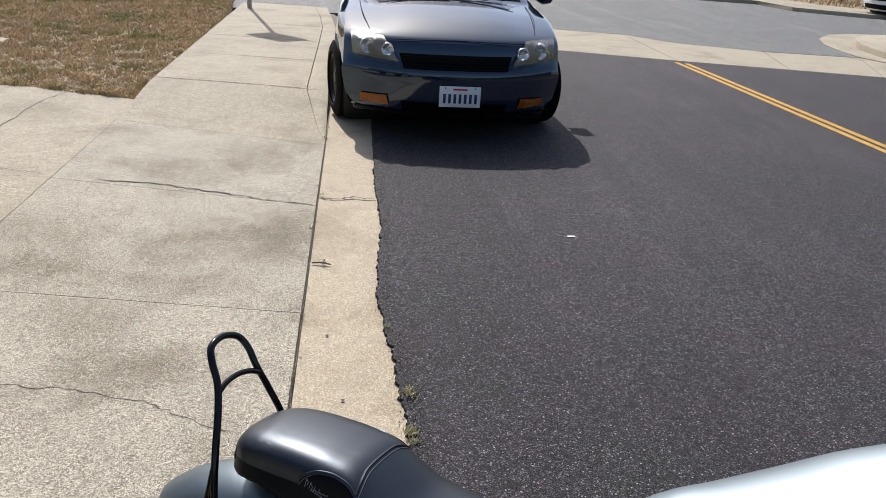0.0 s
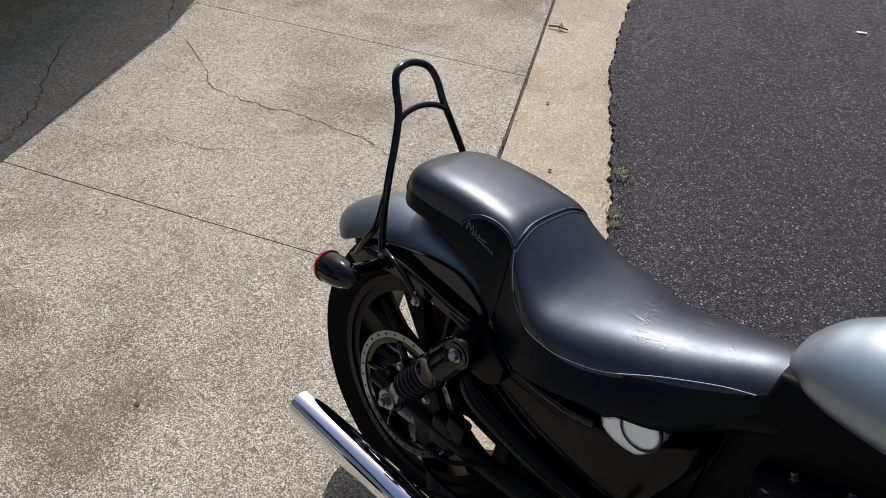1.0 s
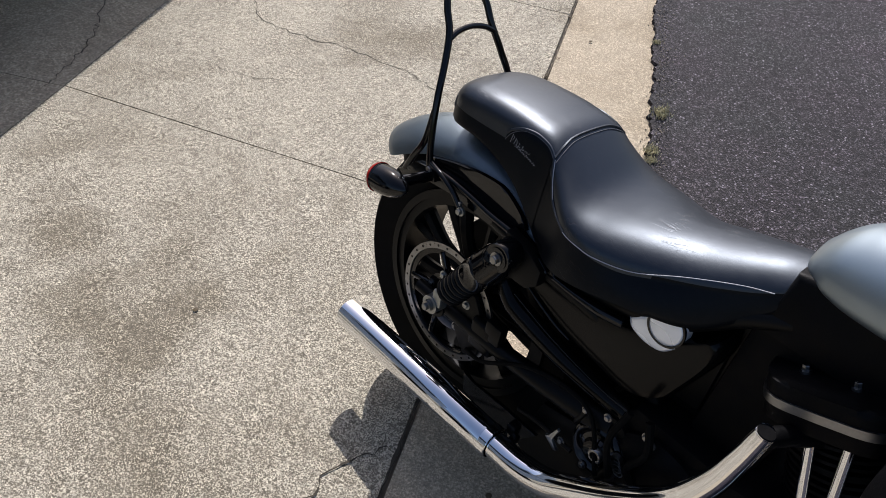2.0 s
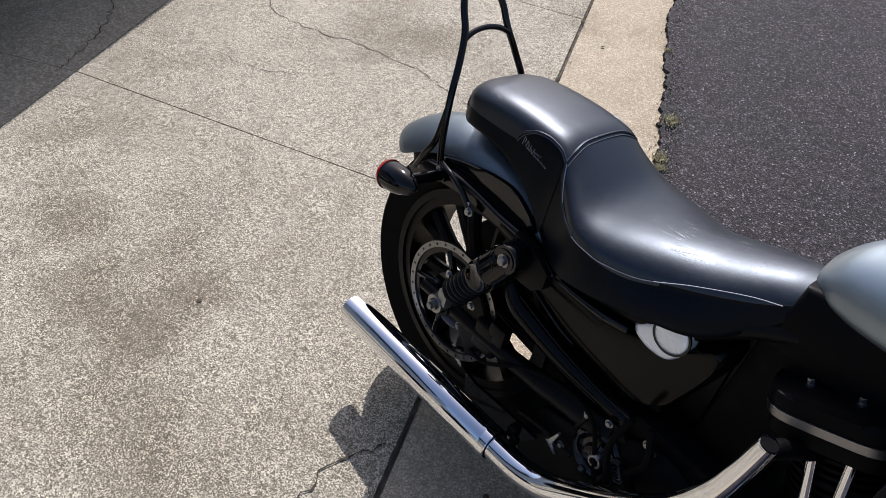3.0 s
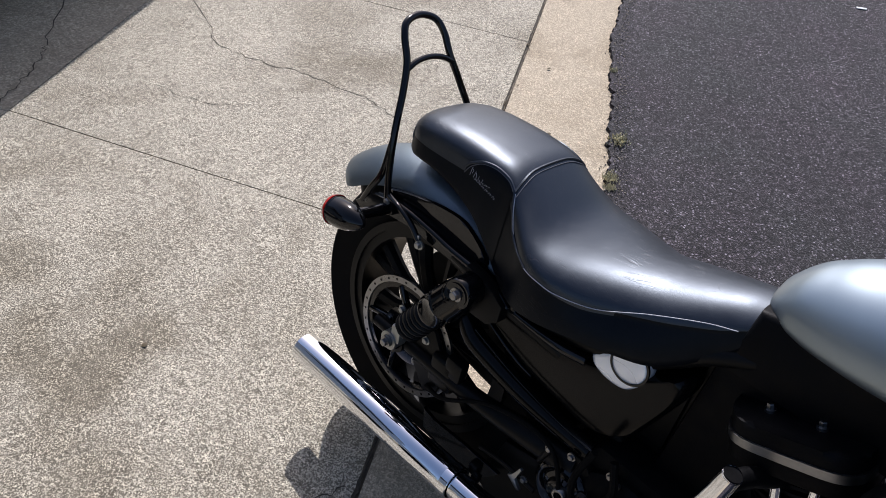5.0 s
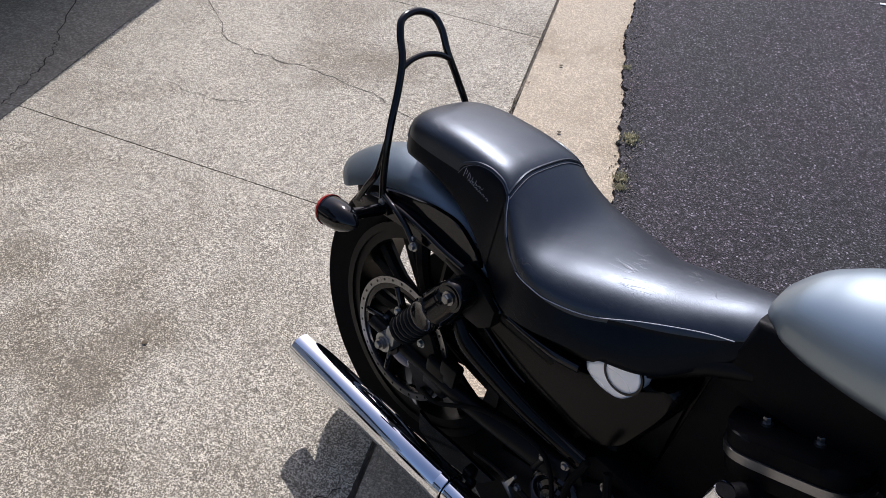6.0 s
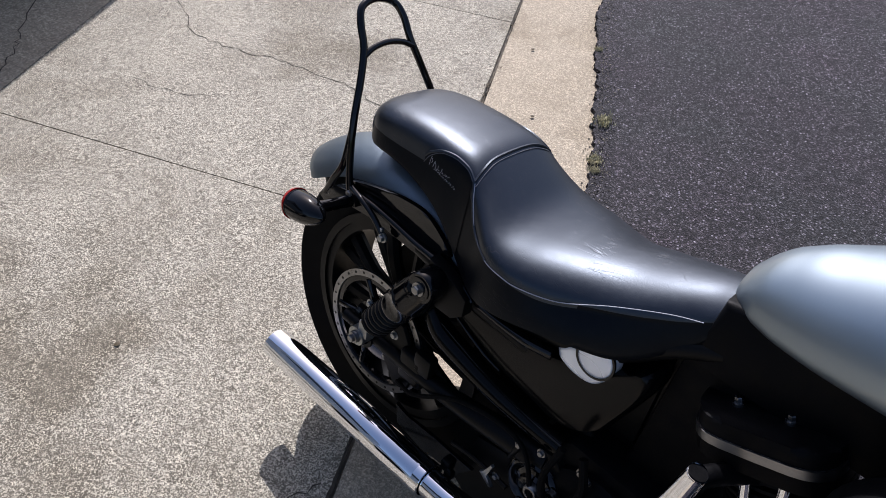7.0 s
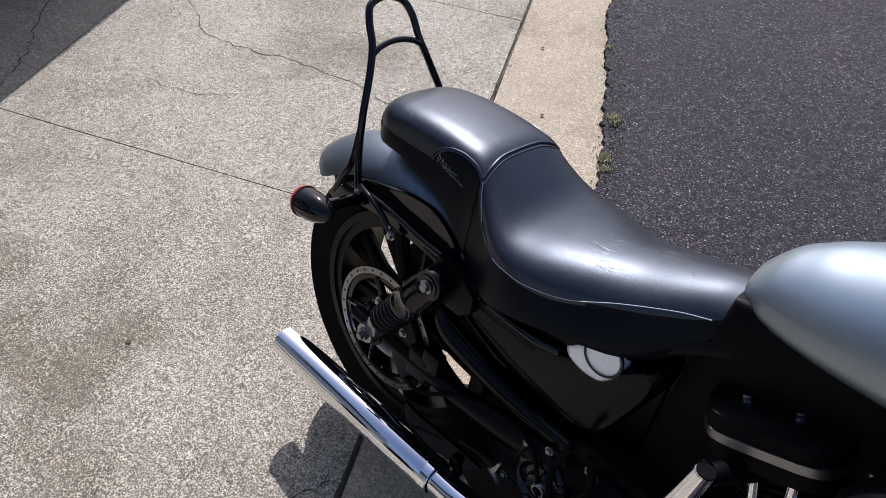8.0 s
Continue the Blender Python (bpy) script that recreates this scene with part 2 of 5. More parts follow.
def leather(name, shine, ior, dark):
    """Black hide: fine pores, soft sheen, long creases on the rider's part and dull dusty wear. dark: below 1 for a
    copy with shade in its colour.
    """
    m, n, l, b = mat(name, 0.40, spec=shine)
    b.inputs["IOR"].default_value = ior
    b.inputs["Specular Tint"].default_value = (0.74, 0.86, 1.0, 1)
    where = coords(n, l)
    pore = tex_noise(n, l, where, 700, 2)
    wrinkle = tex_noise(n, l, coords(n, l, "Object", (0.42, 1.0, 1.0)), 26, 3, 0.6, 1.2)
    crease = ramp(n, l, wrinkle, (0.490, 1.0), (0.50, 0.0), (0.510, 1.0))
    patch = tex_noise(n, l, where, 7.0, 4, 0.6)
    where_worn = ramp(n, l, patch, (0.50, 0.0), (0.62, 1.0))
    dust = tex_noise(n, l, where, 90.0, 4, 0.7)
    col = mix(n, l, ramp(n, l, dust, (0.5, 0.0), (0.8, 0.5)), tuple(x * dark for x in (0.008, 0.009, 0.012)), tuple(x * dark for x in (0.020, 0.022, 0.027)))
    l.new(ramp(n, l, dust, (0.3, 0.35), (0.75, 0.43)), b.inputs["Roughness"])
    part_of = n.new("ShaderNodeSeparateXYZ")
    l.new(where, part_of.inputs[0])
    rider = n.new("ShaderNodeMath")
    rider.operation = "MULTIPLY"
    l.new(ramp(n, l, part_of.outputs[0], (0.20, 0.3), (0.28, 1.0)), rider.inputs[0])
    l.new(where_worn, rider.inputs[1])
    h = mix(n, l, rider.outputs[0], 1.0, crease)
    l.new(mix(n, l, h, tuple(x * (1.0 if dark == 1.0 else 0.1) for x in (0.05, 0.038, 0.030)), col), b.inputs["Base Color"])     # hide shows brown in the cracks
    bump(n, l, b, mix(n, l, 0.25, h, pore), 0.30, 0.0015)
    return m


M["leather"] = leather("black_leather", 0.82, 1.5, 1.0)
# same hide, darkened and dulled so the saddle's flanks look shaded
M["shaded_leather"] = leather("shaded_black_leather", 0.17, 1.45, 0.45)


def pearl():
    """Blue-silver metallic enamel with a fine flake under clear lacquer."""
    m, n, l, b = mat("blue_silver_enamel", 0.36, 0.9, 0.5)
    where = coords(n, l)
    fl, br = tex_noise(n, l, where, 2200, 1), tex_noise(n, l, where, 5, 2)
    col = mix(n, l, ramp(n, l, fl, (0.35, 0.1), (0.65, 0.5)), (0.285, 0.345, 0.38), (0.385, 0.445, 0.485))
    l.new(col, b.inputs["Base Color"])
    l.new(ramp(n, l, br, (0.3, 0.42), (0.7, 0.49)), b.inputs["Roughness"])
    return m


M["pearl"] = pearl()


def grass():
    m, n, l, b = mat("dry_grass", 0.85)
    broad = tex_noise(n, l, coords(n, l), 1.1, 4, 0.6)
    isl = n.new("ShaderNodeNewGeometry").outputs["Random Per Island"]
    straw = ramp(n, l, isl, (0.0, (0.31, 0.225, 0.13)), (0.5, (0.60, 0.435, 0.25)), (1.0, (0.76, 0.60, 0.37)))
    green = ramp(n, l, isl, (0.0, (0.15, 0.18, 0.05)), (1.0, (0.38, 0.38, 0.13)))
    l.new(mix(n, l, ramp(n, l, broad, (0.47, 0.0), (0.64, 0.8)), straw, green), b.inputs["Base Color"])
    return m


M["grass"] = grass()


def glass(name, tint=(0.5, 0.55, 0.55), rough=0.02):
    m, n, l, b = mat(name, rough)
    b.inputs["Transmission Weight"].default_value = 1.0
    b.inputs["Base Color"].default_value = (*tint, 1)
    b.inputs["IOR"].default_value = 1.35
    return m


M["lens"] = glass("hazed_lens", (0.95, 0.95, 0.91), 0.14)
M["window"] = plain("tinted_glass", (0.012, 0.014, 0.016), 0.04, 0.0, 0.6, vary=0.1, scale=4, rvary=0.02, spec=0.8)


# ---- mesh tools ----
def mesh(name, bm, material, smooth=True):
    me = bpy.data.meshes.new(name)
    bmesh.ops.recalc_face_normals(bm, faces=bm.faces)
    bm.to_mesh(me)
    bm.free()
    me.materials.append(material)
    if smooth:
        me.polygons.foreach_set("use_smooth", [True] * len(me.polygons))
    return me


def part(name, bm, material, parent, label="", smooth=True, sharp=0.7):
    me = mesh(name, bm, material, smooth)
    if smooth:
        me.set_sharp_from_angle(angle=sharp)
    ob = new(name, me)
    ob.parent = parent
    return tagged(ob, label)


def thing(name, m, label, category, group="", kind=""):
    ob = new(name)
    ob.matrix_world = m
    ob.empty_display_size = 0.1
    return tagged(ob, label, category, group, kind)


def single(name, bm, material, label, category, group="", kind="", smooth=True, sharp=0.7):
    me = mesh(name, bm, material, smooth)
    if smooth:
        me.set_sharp_from_angle(angle=sharp)
    return tagged(new(name, me), label, category, group, kind)


def merge(*bms):
    out = bmesh.new()
    for b in bms:
        tmp = bpy.data.meshes.new("tmp")
        b.to_mesh(tmp)
        b.free()
        out.from_mesh(tmp)
        bpy.data.meshes.remove(tmp)
    return out


def box(cx, cy, cz, dx, dy, dz, bevel=0.0, seg=2):
    bm = bmesh.new()
    bmesh.ops.create_cube(bm, size=1.0, matrix=Matrix.Translation((cx, cy, cz)) @ Matrix.Diagonal((dx, dy, dz, 1)))
    if bevel:
        bmesh.ops.bevel(bm, geom=list(bm.edges), offset=bevel, segments=seg, affect="EDGES", profile=0.5)
    return bm


def catmull(points, steps):
    """A smooth run of points through the given ones."""
    p = [Vector(q) for q in points]
    p = [2 * p[0] - p[1]] + p + [2 * p[-1] - p[-2]]
    out = []
    for k in range(1, len(p) - 2):
        a, b, c, d = p[k - 1 : k + 3]
        for s in range(steps):
            t = s / steps
            out.append(0.5 * (2 * b + (c - a) * t + (2 * a - 5 * b + 4 * c - d) * t * t + (3 * b - a - 3 * c + d) * t ** 3))
    out.append(p[-2])
    return out


def rings(bm, loops, closed=True, caps=True):
    vs = [[bm.verts.new(q) for q in loop] for loop in loops]
    n = len(loops[0])
    for a, b in zip(vs, vs[1:]):
        for k in range(n if closed else n - 1):
            bm.faces.new((a[k], a[(k + 1) % n], b[(k + 1) % n], b[k]))
    if caps and closed:
        bm.faces.new(list(reversed(vs[0])))
        bm.faces.new(vs[-1])
    return vs


def tube(points, r, steps=6, n=12, smooth_path=True):
    """A round bar along a path; r may be a number or one radius at each given point."""
    path = catmull(points, steps) if smooth_path else [Vector(q) for q in points]
    rr = [r] * len(points) if isinstance(r, (int, float)) else list(r)
    at = np.linspace(0, len(points) - 1, len(path))
    rad = np.interp(at, range(len(points)), rr)
    bm = bmesh.new()
    loops, side = [], None
    for k, q in enumerate(path):
        d = (path[min(k + 1, len(path) - 1)] - path[max(k - 1, 0)]).normalized()
        side = (side - d * side.dot(d)) if side else d.orthogonal()
        side.normalize()
        up = d.cross(side)
        loops.append([q + float(rad[k]) * (math.cos(a) * side + math.sin(a) * up) for a in (2 * math.pi * j / n for j in range(n))])
    rings(bm, loops)
    return bm


def lathe(a, b, profile, n=32, closed=False):
    """Turned on the axis from a to b; profile: (share of the way, radius)."""
    a, b = Vector(a), Vector(b)
    d = b - a
    ax = d.normalized()
    s = ax.orthogonal().normalized()
    t = ax.cross(s)
    bm = bmesh.new()
    loops = [[a + d * f + r * (math.cos(q) * s + math.sin(q) * t) for q in (2 * math.pi * j / n for j in range(n))] for f, r in profile]
    if closed:
        loops.append(loops[0])
        rings(bm, loops, True, False)
        bmesh.ops.remove_doubles(bm, verts=bm.verts, dist=1e-5)
    else:
        rings(bm, loops)
    return bm


def rod(a, b, r, n=16, bevel=0.0):
    if not bevel:
        return lathe(a, b, [(0, r), (1, r)], n)
    e = bevel / (Vector(b) - Vector(a)).length
    return lathe(a, b, [(0, r - bevel), (e * 0.3, r - bevel * 0.3), (e, r), (1 - e, r), (1 - e * 0.3, r - bevel * 0.3), (1, r - bevel)], n)


def hexbolt(p, axis, r, h):
    """A hexagon head on its washer."""
    p, ax = Vector(p), Vector(axis).normalized()
    return merge(rod(p, p + ax * h * 0.35, r * 1.5, 18), lathe(p + ax * h * 0.3, p + ax * h, [(0, r), (0.85, r), (1, r * 0.85)], 6))


def slab(outline, z0, z1, bevel=0.0):
    """A flat plate: outline in x, y; from z0 up to z1."""
    bm = bmesh.new()
    lo = [bm.verts.new((x, y, z0)) for x, y in outline]
    hi = [bm.verts.new((x, y, z1)) for x, y in outline]
    n = len(outline)
    bm.faces.new(lo[::-1])
    top = bm.faces.new(hi)
    for k in range(n):
        bm.faces.new((lo[k], lo[(k + 1) % n], hi[(k + 1) % n], hi[k]))
    if bevel:
        bmesh.ops.bevel(bm, geom=list(top.edges), offset=bevel, segments=2, affect="EDGES", profile=0.6)
    return bm


def plate(outline, w0, w1, bevel=0.0):
    """A plate standing along the machine: outline in u, v; from side w0 to w1."""
    bm = slab([(u, v) for u, v in outline], w0, w1, bevel)
    for q in bm.verts:
        q.co = Vector((q.co.x, -q.co.z, q.co.y))
    return bm


def B(u, v, w):
    """A place on the machine: ahead of the rear axle, above its contact, out to its right."""
    return Vector((u, -w, v))


def hermite(x, xs, ys):
    xs, ys = np.array(xs, float), np.array(ys, float)
    m = np.gradient(ys, xs)
    k = int(np.clip(np.searchsorted(xs, x) - 1, 0, len(xs) - 2))
    h = xs[k + 1] - xs[k]
    t = (x - xs[k]) / h
    return float((2 * t ** 3 - 3 * t * t + 1) * ys[k] + (t ** 3 - 2 * t * t + t) * h * m[k] + (3 * t * t - 2 * t ** 3) * ys[k + 1] + (t ** 3 - t * t) * h * m[k + 1])


# ---- ground ----
def step(a, b, x):
    t = min(1.0, max(0.0, (x - a) / (b - a)))
    return t * t * (3 - 2 * t)


def walk_z(x, y):
    """Height of the footway: a gentle fall to the gutter, rising to the full kerb past the driveway."""
    low = 0.004 + 0.027 * max(0.0, -x)
    return low + step(5.9, 7.2, y) * (0.125 - low) * step(-0.02, -0.05, x)


def sheet(outline, z):
    bm = bmesh.new()
    bm.faces.new([bm.verts.new((x, y, z)) for x, y in outline])
    return bm


def paving(c00, c10, c11, c01, height, nx=5, ny=5, gap=0.004, deep=0.09, lip=0.004):
    """One cast slab: four corners in plan (left-near, right-near, right-far, left-far), its top following height(x, y)."""
    mid = [sum(c[k] for c in (c00, c10, c11, c01)) / 4 for k in (0, 1)]
    def inner(c):
        d = Vector((c[0] - mid[0], c[1] - mid[1]))
        return (c[0] - gap * (1 if d.x > 0 else -1), c[1] - gap * (1 if d.y > 0 else -1))
    a, b, c, d = map(inner, (c00, c10, c11, c01))
    bm = bmesh.new()
    g = []
    for j in range(ny + 1):
        t = j / ny
        row = []
        for i in range(nx + 1):
            s = i / nx
            x = (a[0] * (1 - s) + b[0] * s) * (1 - t) + (d[0] * (1 - s) + c[0] * s) * t
            y = (a[1] * (1 - s) + b[1] * s) * (1 - t) + (d[1] * (1 - s) + c[1] * s) * t
            drop = lip if i in (0, nx) or j in (0, ny) else 0.0
            row.append(bm.verts.new((x, y, height(x, y) - drop)))
        g.append(row)
    for j in range(ny):
        for i in range(nx):
            bm.faces.new((g[j][i], g[j][i + 1], g[j + 1][i + 1], g[j + 1][i]))
    rim = g[0] + [r[-1] for r in g[1:]] + g[-1][-2::-1] + [r[0] for r in g[-2:0:-1]]
    low = [bm.verts.new((v.co.x, v.co.y, v.co.z - deep)) for v in rim]
    for k in range(len(rim)):
        bm.faces.new((rim[k], low[k], low[(k + 1) % len(rim)], rim[(k + 1) % len(rim)]))
    return bm


def crack(points, width, height, seed, stray=0.011):
    """A ragged dark crack that lies on the slab."""
    rnd = random.Random(seed)
    path = catmull([(x, y, 0) for x, y in points], 7)
    bm = bmesh.new()
    last = None
    for k, q in enumerate(path):
        d = path[min(k + 1, len(path) - 1)] - path[max(k - 1, 0)]
        s = Vector((-d.y, d.x, 0)).normalized()
        jit = s * rnd.uniform(-stray, stray)
        w = width * rnd.uniform(0.25, 1.0) * (0.3 if k in (0, len(path) - 1) else 1.0)
        pair = []
        for sg in (-0.5, 0.5):
            p = q + jit + s * w * sg
            pair.append(bm.verts.new((p.x, p.y, height(p.x, p.y) + 0.0012)))
        if last:
            bm.faces.new((last[0], last[1], pair[1], pair[0]))
        last = pair
    return bm


tagged(new("ground", mesh("ground", sheet([(-300, -300), (300, -300), (300, 300), (-300, 300)], -0.10), M["soil"])),
       "flat dry soil under streets and lawns", "ground", kind="structure")

# the asphalt of the near street; its edge over the gutter is ragged
rnd = random.Random(4)
edge = []
EDGE_Y = (-12, 1.0, 1.90, 2.09, 2.22, 2.40, 2.56, 2.74, 2.86, 3.09, 3.28, 3.80, 4.51, 5.39, 7.0, 12)
EDGE_X = (0.375, 0.38, 0.389, 0.384, 0.368, 0.364, 0.344, 0.338, 0.308, 0.322, 0.325, 0.361, 0.343, 0.347, 0.36, 0.37)
y = -12.0
while y < 10.6:
    fray = 1.0 if 0.5 < y < 5.0 else 0.6
    wave = 0.010 * noise.noise((5, y * 5.1, 1)) + 0.012 * noise.noise((9, y * 17.0, 2)) + 0.009 * noise.noise((4, y * 47.0, 6)) + 0.005 * rnd.uniform(-1, 1)
    edge.append((float(np.interp(y, EDGE_Y, EDGE_X)) + wave * fray, y))
    y += 0.009 if 0.5 < y < 5.0 else 0.05
edge = [p for p in edge if p[1] < 10.6]
outline = edge + [(0.4, 11.55), (3.19, 10.93), (4.85, 10.36), (6.35, 9.95), (7.55, 9.6), (9.0, 9.3), (9.4, 8.9), (9.4, -40), (0.38, -40)]
bm = bmesh.new()
top = [bm.verts.new((x, y, 0.012)) for x, y in outline]
low = [bm.verts.new((x - (0.012 if x < 1.0 else 0), y, -0.05)) for x, y in outline]
bm.faces.new(top)
for k in range(len(top)):
    bm.faces.new((top[k - 1], top[k], low[k], low[k - 1]))
road = tagged(new("road", mesh("road", bm, M["road"], False)), "dark coarse asphalt street, worn grey in the wheel tracks", "road", kind="structure")

for k, x in enumerate((4.735, 4.857)):
    bm = bmesh.new()
    last = None
    for j in range(70):
        y = -6 + j * 0.2345 - (0.06 * (k == 1) if j == 69 else 0)
        pair = [bm.verts.new((x + s * 0.036 + 0.006 * noise.noise((s, y * 3, k)), y, 0.0145)) for s in (-1, 1)]
        if last:
            bm.faces.new((last[0], last[1], pair[1], pair[0]))
        last = pair
    part("road_line", bm, M["yellow"], road, "worn yellow centre line")

cross = single("cross_street", slab([(-40, 19.0), (-6, 15.0), (0.2, 14.6), (3.6, 13.72), (5.0, 13.3), (5.67, 12.4), (6.9, 11.8), (8.46, 11.56), (8.6, 12.4), (8.8, 13.1),
    (9.25, 14.0), (9.9, 14.75), (10.7, 15.15), (12, 15.25), (60, 15.5), (60, 21), (14, 19.4), (12.5, 20.6), (12.4, 22.6), (10.1, 23.3), (-40, 30)], -0.09, 0.006),
    M["road_far"], "pale worn asphalt of the crossing street", "road", kind="structure", smooth=False)

pan = thing("cross_gutter", Matrix(), "broad pale concrete drain across the street's mouth", "gutter", kind="structure")
band_near = [(-0.1, 11.75), (1.6, 11.35), (3.19, 10.95), (4.85, 10.38), (6.35, 9.97), (7.55, 9.62), (9.2, 9.3)]
band_far = [(-0.1, 14.5), (1.6, 14.2), (3.62, 13.7), (5.03, 13.28), (6.9, 11.78), (8.44, 11.54), (9.2, 11.2)]
for k in range(6):
    part("slab", paving(band_near[k], band_near[k + 1], band_far[k + 1], band_far[k], lambda x, y: 0.008, 2, 2, 0.006), M["walk_far"], pan)

# the street's gutter beside the kerb
gutter = thing("gutter", Matrix(), "tan concrete gutter with a stained joint", "gutter", kind="structure")
ys = [-6.0, -1.75, 1.22, 4.27, 7.3, 10.3, 11.7]
for a, b in zip(ys, ys[1:]):
    part("gutter_slab", paving((-0.008, a), (0.52, a - 0.02), (0.52, b - 0.02), (-0.008, b), lambda x, y: 0.004 - 0.006 * step(0.0, 0.3, x), 4, 6, 0.003, 0.08, 0.003), M["gutter"], gutter)

# footway slabs of pebbled concrete, past the driveway of trowelled concrete
pave = thing("pavement", Matrix(), "pebbled concrete footway with grey stains and cracks", "pavement", kind="structure")
joints = [-4.4, -2.9, -1.4, 0.02, 1.48, 2.80, 4.135, 5.46, 6.98, 8.5, 9.97, 11.5, 13.0, 14.4]
slants = [0.155, 0.155, 0.155, 0.155, 0.155, 0.17, 0.30, 0.43, 0.27, 0.27, 0.30, 0.30, 0.30, 0.30]     # how far each joint runs on at the footway's back
def kerb_line(y):
    return float(np.interp(y, (5.46, 6.98, 8.5, 9.97, 11.5, 13.0, 14.4), (-0.016, -0.236, -0.244, -0.252, -0.268, -0.37, -0.52)))
def back(y):
    return -1.545 - 0.022 * max(0.0, y - 1.5)
for k in range(len(joints) - 1):
    a, b = joints[k], joints[k + 1]
    ra, rb = (kerb_line(a), kerb_line(b)) if a > 5 else (-0.016, -0.016)
    part("paving_slab", paving((back(a + slants[k]), a + slants[k]), (ra, a), (rb, b), (back(b + slants[k + 1]), b + slants[k + 1]), lambda x, y: walk_z(min(x, -0.05) if y > 5.4 else x, y), 5, 6, 0.0022, 0.09, 0.003),
         M["walk"] if b < 5.7 else M["walk_far"], pave)
kerb = thing("kerb", Matrix(), "low concrete kerb that rises from the driveway's lip", "kerb", kind="structure")
stops = [5.50, 6.98, 8.5, 9.97, 11.5, 13.0, 14.4]
for a, b in zip(stops, stops[1:]):
    ea, eb = (float(np.interp(y, (5.5, 5.9, 7.0, 9.0, 11.2, 12.6, 14.4), (-0.010, -0.022, -0.035, -0.045, -0.055, -0.14, -0.30))) for y in (a, b))
    part("kerb_stone", paving((kerb_line(a) + 0.002, a), (ea, a), (eb, b), (kerb_line(b) + 0.002, b), lambda x, y: walk_z(min(x, -0.05), y) + 0.001, 4, 10, 0.003, 0.16, 0.010), M["walk_far"], kerb)

drive = thing("driveway", Matrix(), "plain concrete driveway with long cracks", "driveway", kind="structure")
def drive_z(x, y):
    return 0.045 + 0.012 * max(0.0, -x - 1.55)
for ya, yb in ((-4.0, 1.63), (1.63, 4.45), (4.45, 6.84)):
    for xa, xb in ((-4.6, None), (-9.0, -4.6)):
        part("driveway_slab", paving((xa, ya), (xb or back(ya) + 0.001, ya), (xb or back(yb) + 0.001, yb), (xa, yb + (0.1 if yb > 6 else 0) * (-xa - 1.6) * 0.9), drive_z, 5, 5, 0.0012, 0.09, 0.0012), M["walk_far"], drive)
part("driveway_slab", paving((-9.0, 7.2), (-3.6, 7.05), (-3.9, 9.6), (-9.0, 9.6), drive_z, 3, 3, 0.004), M["walk_far"], drive)
single("joint_filler", slab([(-9, -6), (0.5, -6), (0.5, 11.6), (-0.2, 14.6), (-1.8, 14.6), (-1.6, 6.8), (-9, 7.0)], -0.09, -0.012), M["joint_sand"],
       "grey sand in the joints between the slabs", "dirt", kind="structure", smooth=False)

for pts, w, hz, holder in (
    ([(-1.58, 2.72), (-1.27, 2.46), (-1.14, 2.29), (-0.94, 2.23), (-0.74, 2.21), (-0.5, 2.14), (-0.37, 2.07), (-0.18, 1.97)], 0.0042, walk_z, pave),
    ([(-0.17, 0.50), (-0.12, 0.62), (-0.035, 0.70)], 0.006, walk_z, pave),
    ([(-1.9, 3.15), (-1.72, 3.02), (-1.60, 2.75)], 0.008, drive_z, drive),
    ([(-1.90, 2.50), (-1.753, 2.129), (-1.677, 1.99), (-1.63, 1.831), (-1.608, 1.697), (-1.60, 1.60)], 0.006, drive_z, drive),
    ([(-2.64, 4.55), (-2.31, 4.84), (-2.36, 5.31), (-2.35, 5.75), (-2.38, 6.3), (-2.31, 6.78)], 0.016, drive_z, drive),
    ([(-2.9, 4.75), (-2.62, 4.62), (-2.6, 4.4), (-2.5, 4.2)], 0.014, drive_z, drive),
    ([(-2.2, 4.8), (-2.05, 4.62), (-1.85, 4.55), (-1.66, 4.5)], 0.005, drive_z, drive),
    ([(-1.35, 4.43), (-1.0, 4.40), (-0.8, 4.34), (-0.55, 4.27), (-0.32, 4.20), (-0.03, 4.14)], 0.015, walk_z, pave),
    ([(-1.2, 1.95), (-1.0, 1.9), (-0.86, 1.94)], 0.003, walk_z, pave),
    ([(0.33, 4.25), (0.2, 4.28), (0.1, 4.24), (0.0, 4.27)], 0.018, lambda x, y: 0.006, gutter)):
    part("crack", crack(pts, w, hz, len(pts)), M["joint"], holder, "thin dark crack", smooth=False)

part("joint_dirt", crack([(-0.012 + 0.004 * noise.noise((3, k * 0.4, 0)), -0.6 + 0.11 * k) for k in range(60)], 0.0095, lambda x, y: 0.006, 9, 0.0022), M["joint"], gutter, "ragged dark dirt in the kerb joint", smooth=False)

for y, end in ((6.98, -1.66), (8.5, -1.1), (9.97, -1.70), (11.5, -1.2)):      # grime in the footway's joints
    slant = slants[joints.index(y)]
    part("joint_dirt", crack([(kerb_line(y) + (end - kerb_line(y)) * k / 9, y + slant * (end - kerb_line(y)) / (back(y) - kerb_line(y)) * k / 9) for k in range(10)], 0.016, walk_z, 12, 0.0022), M["joint"], pave, "dark grime in a joint", smooth=False)
part("joint_mortar", crack([(back(2.9 + 0.39 * k) + 0.001, 2.9 + 0.39 * k) for k in range(11)], 0.011, drive_z, 14, 0.0022), M["mortar"], drive, "pale mortar in the joint by the footway", smooth=False)

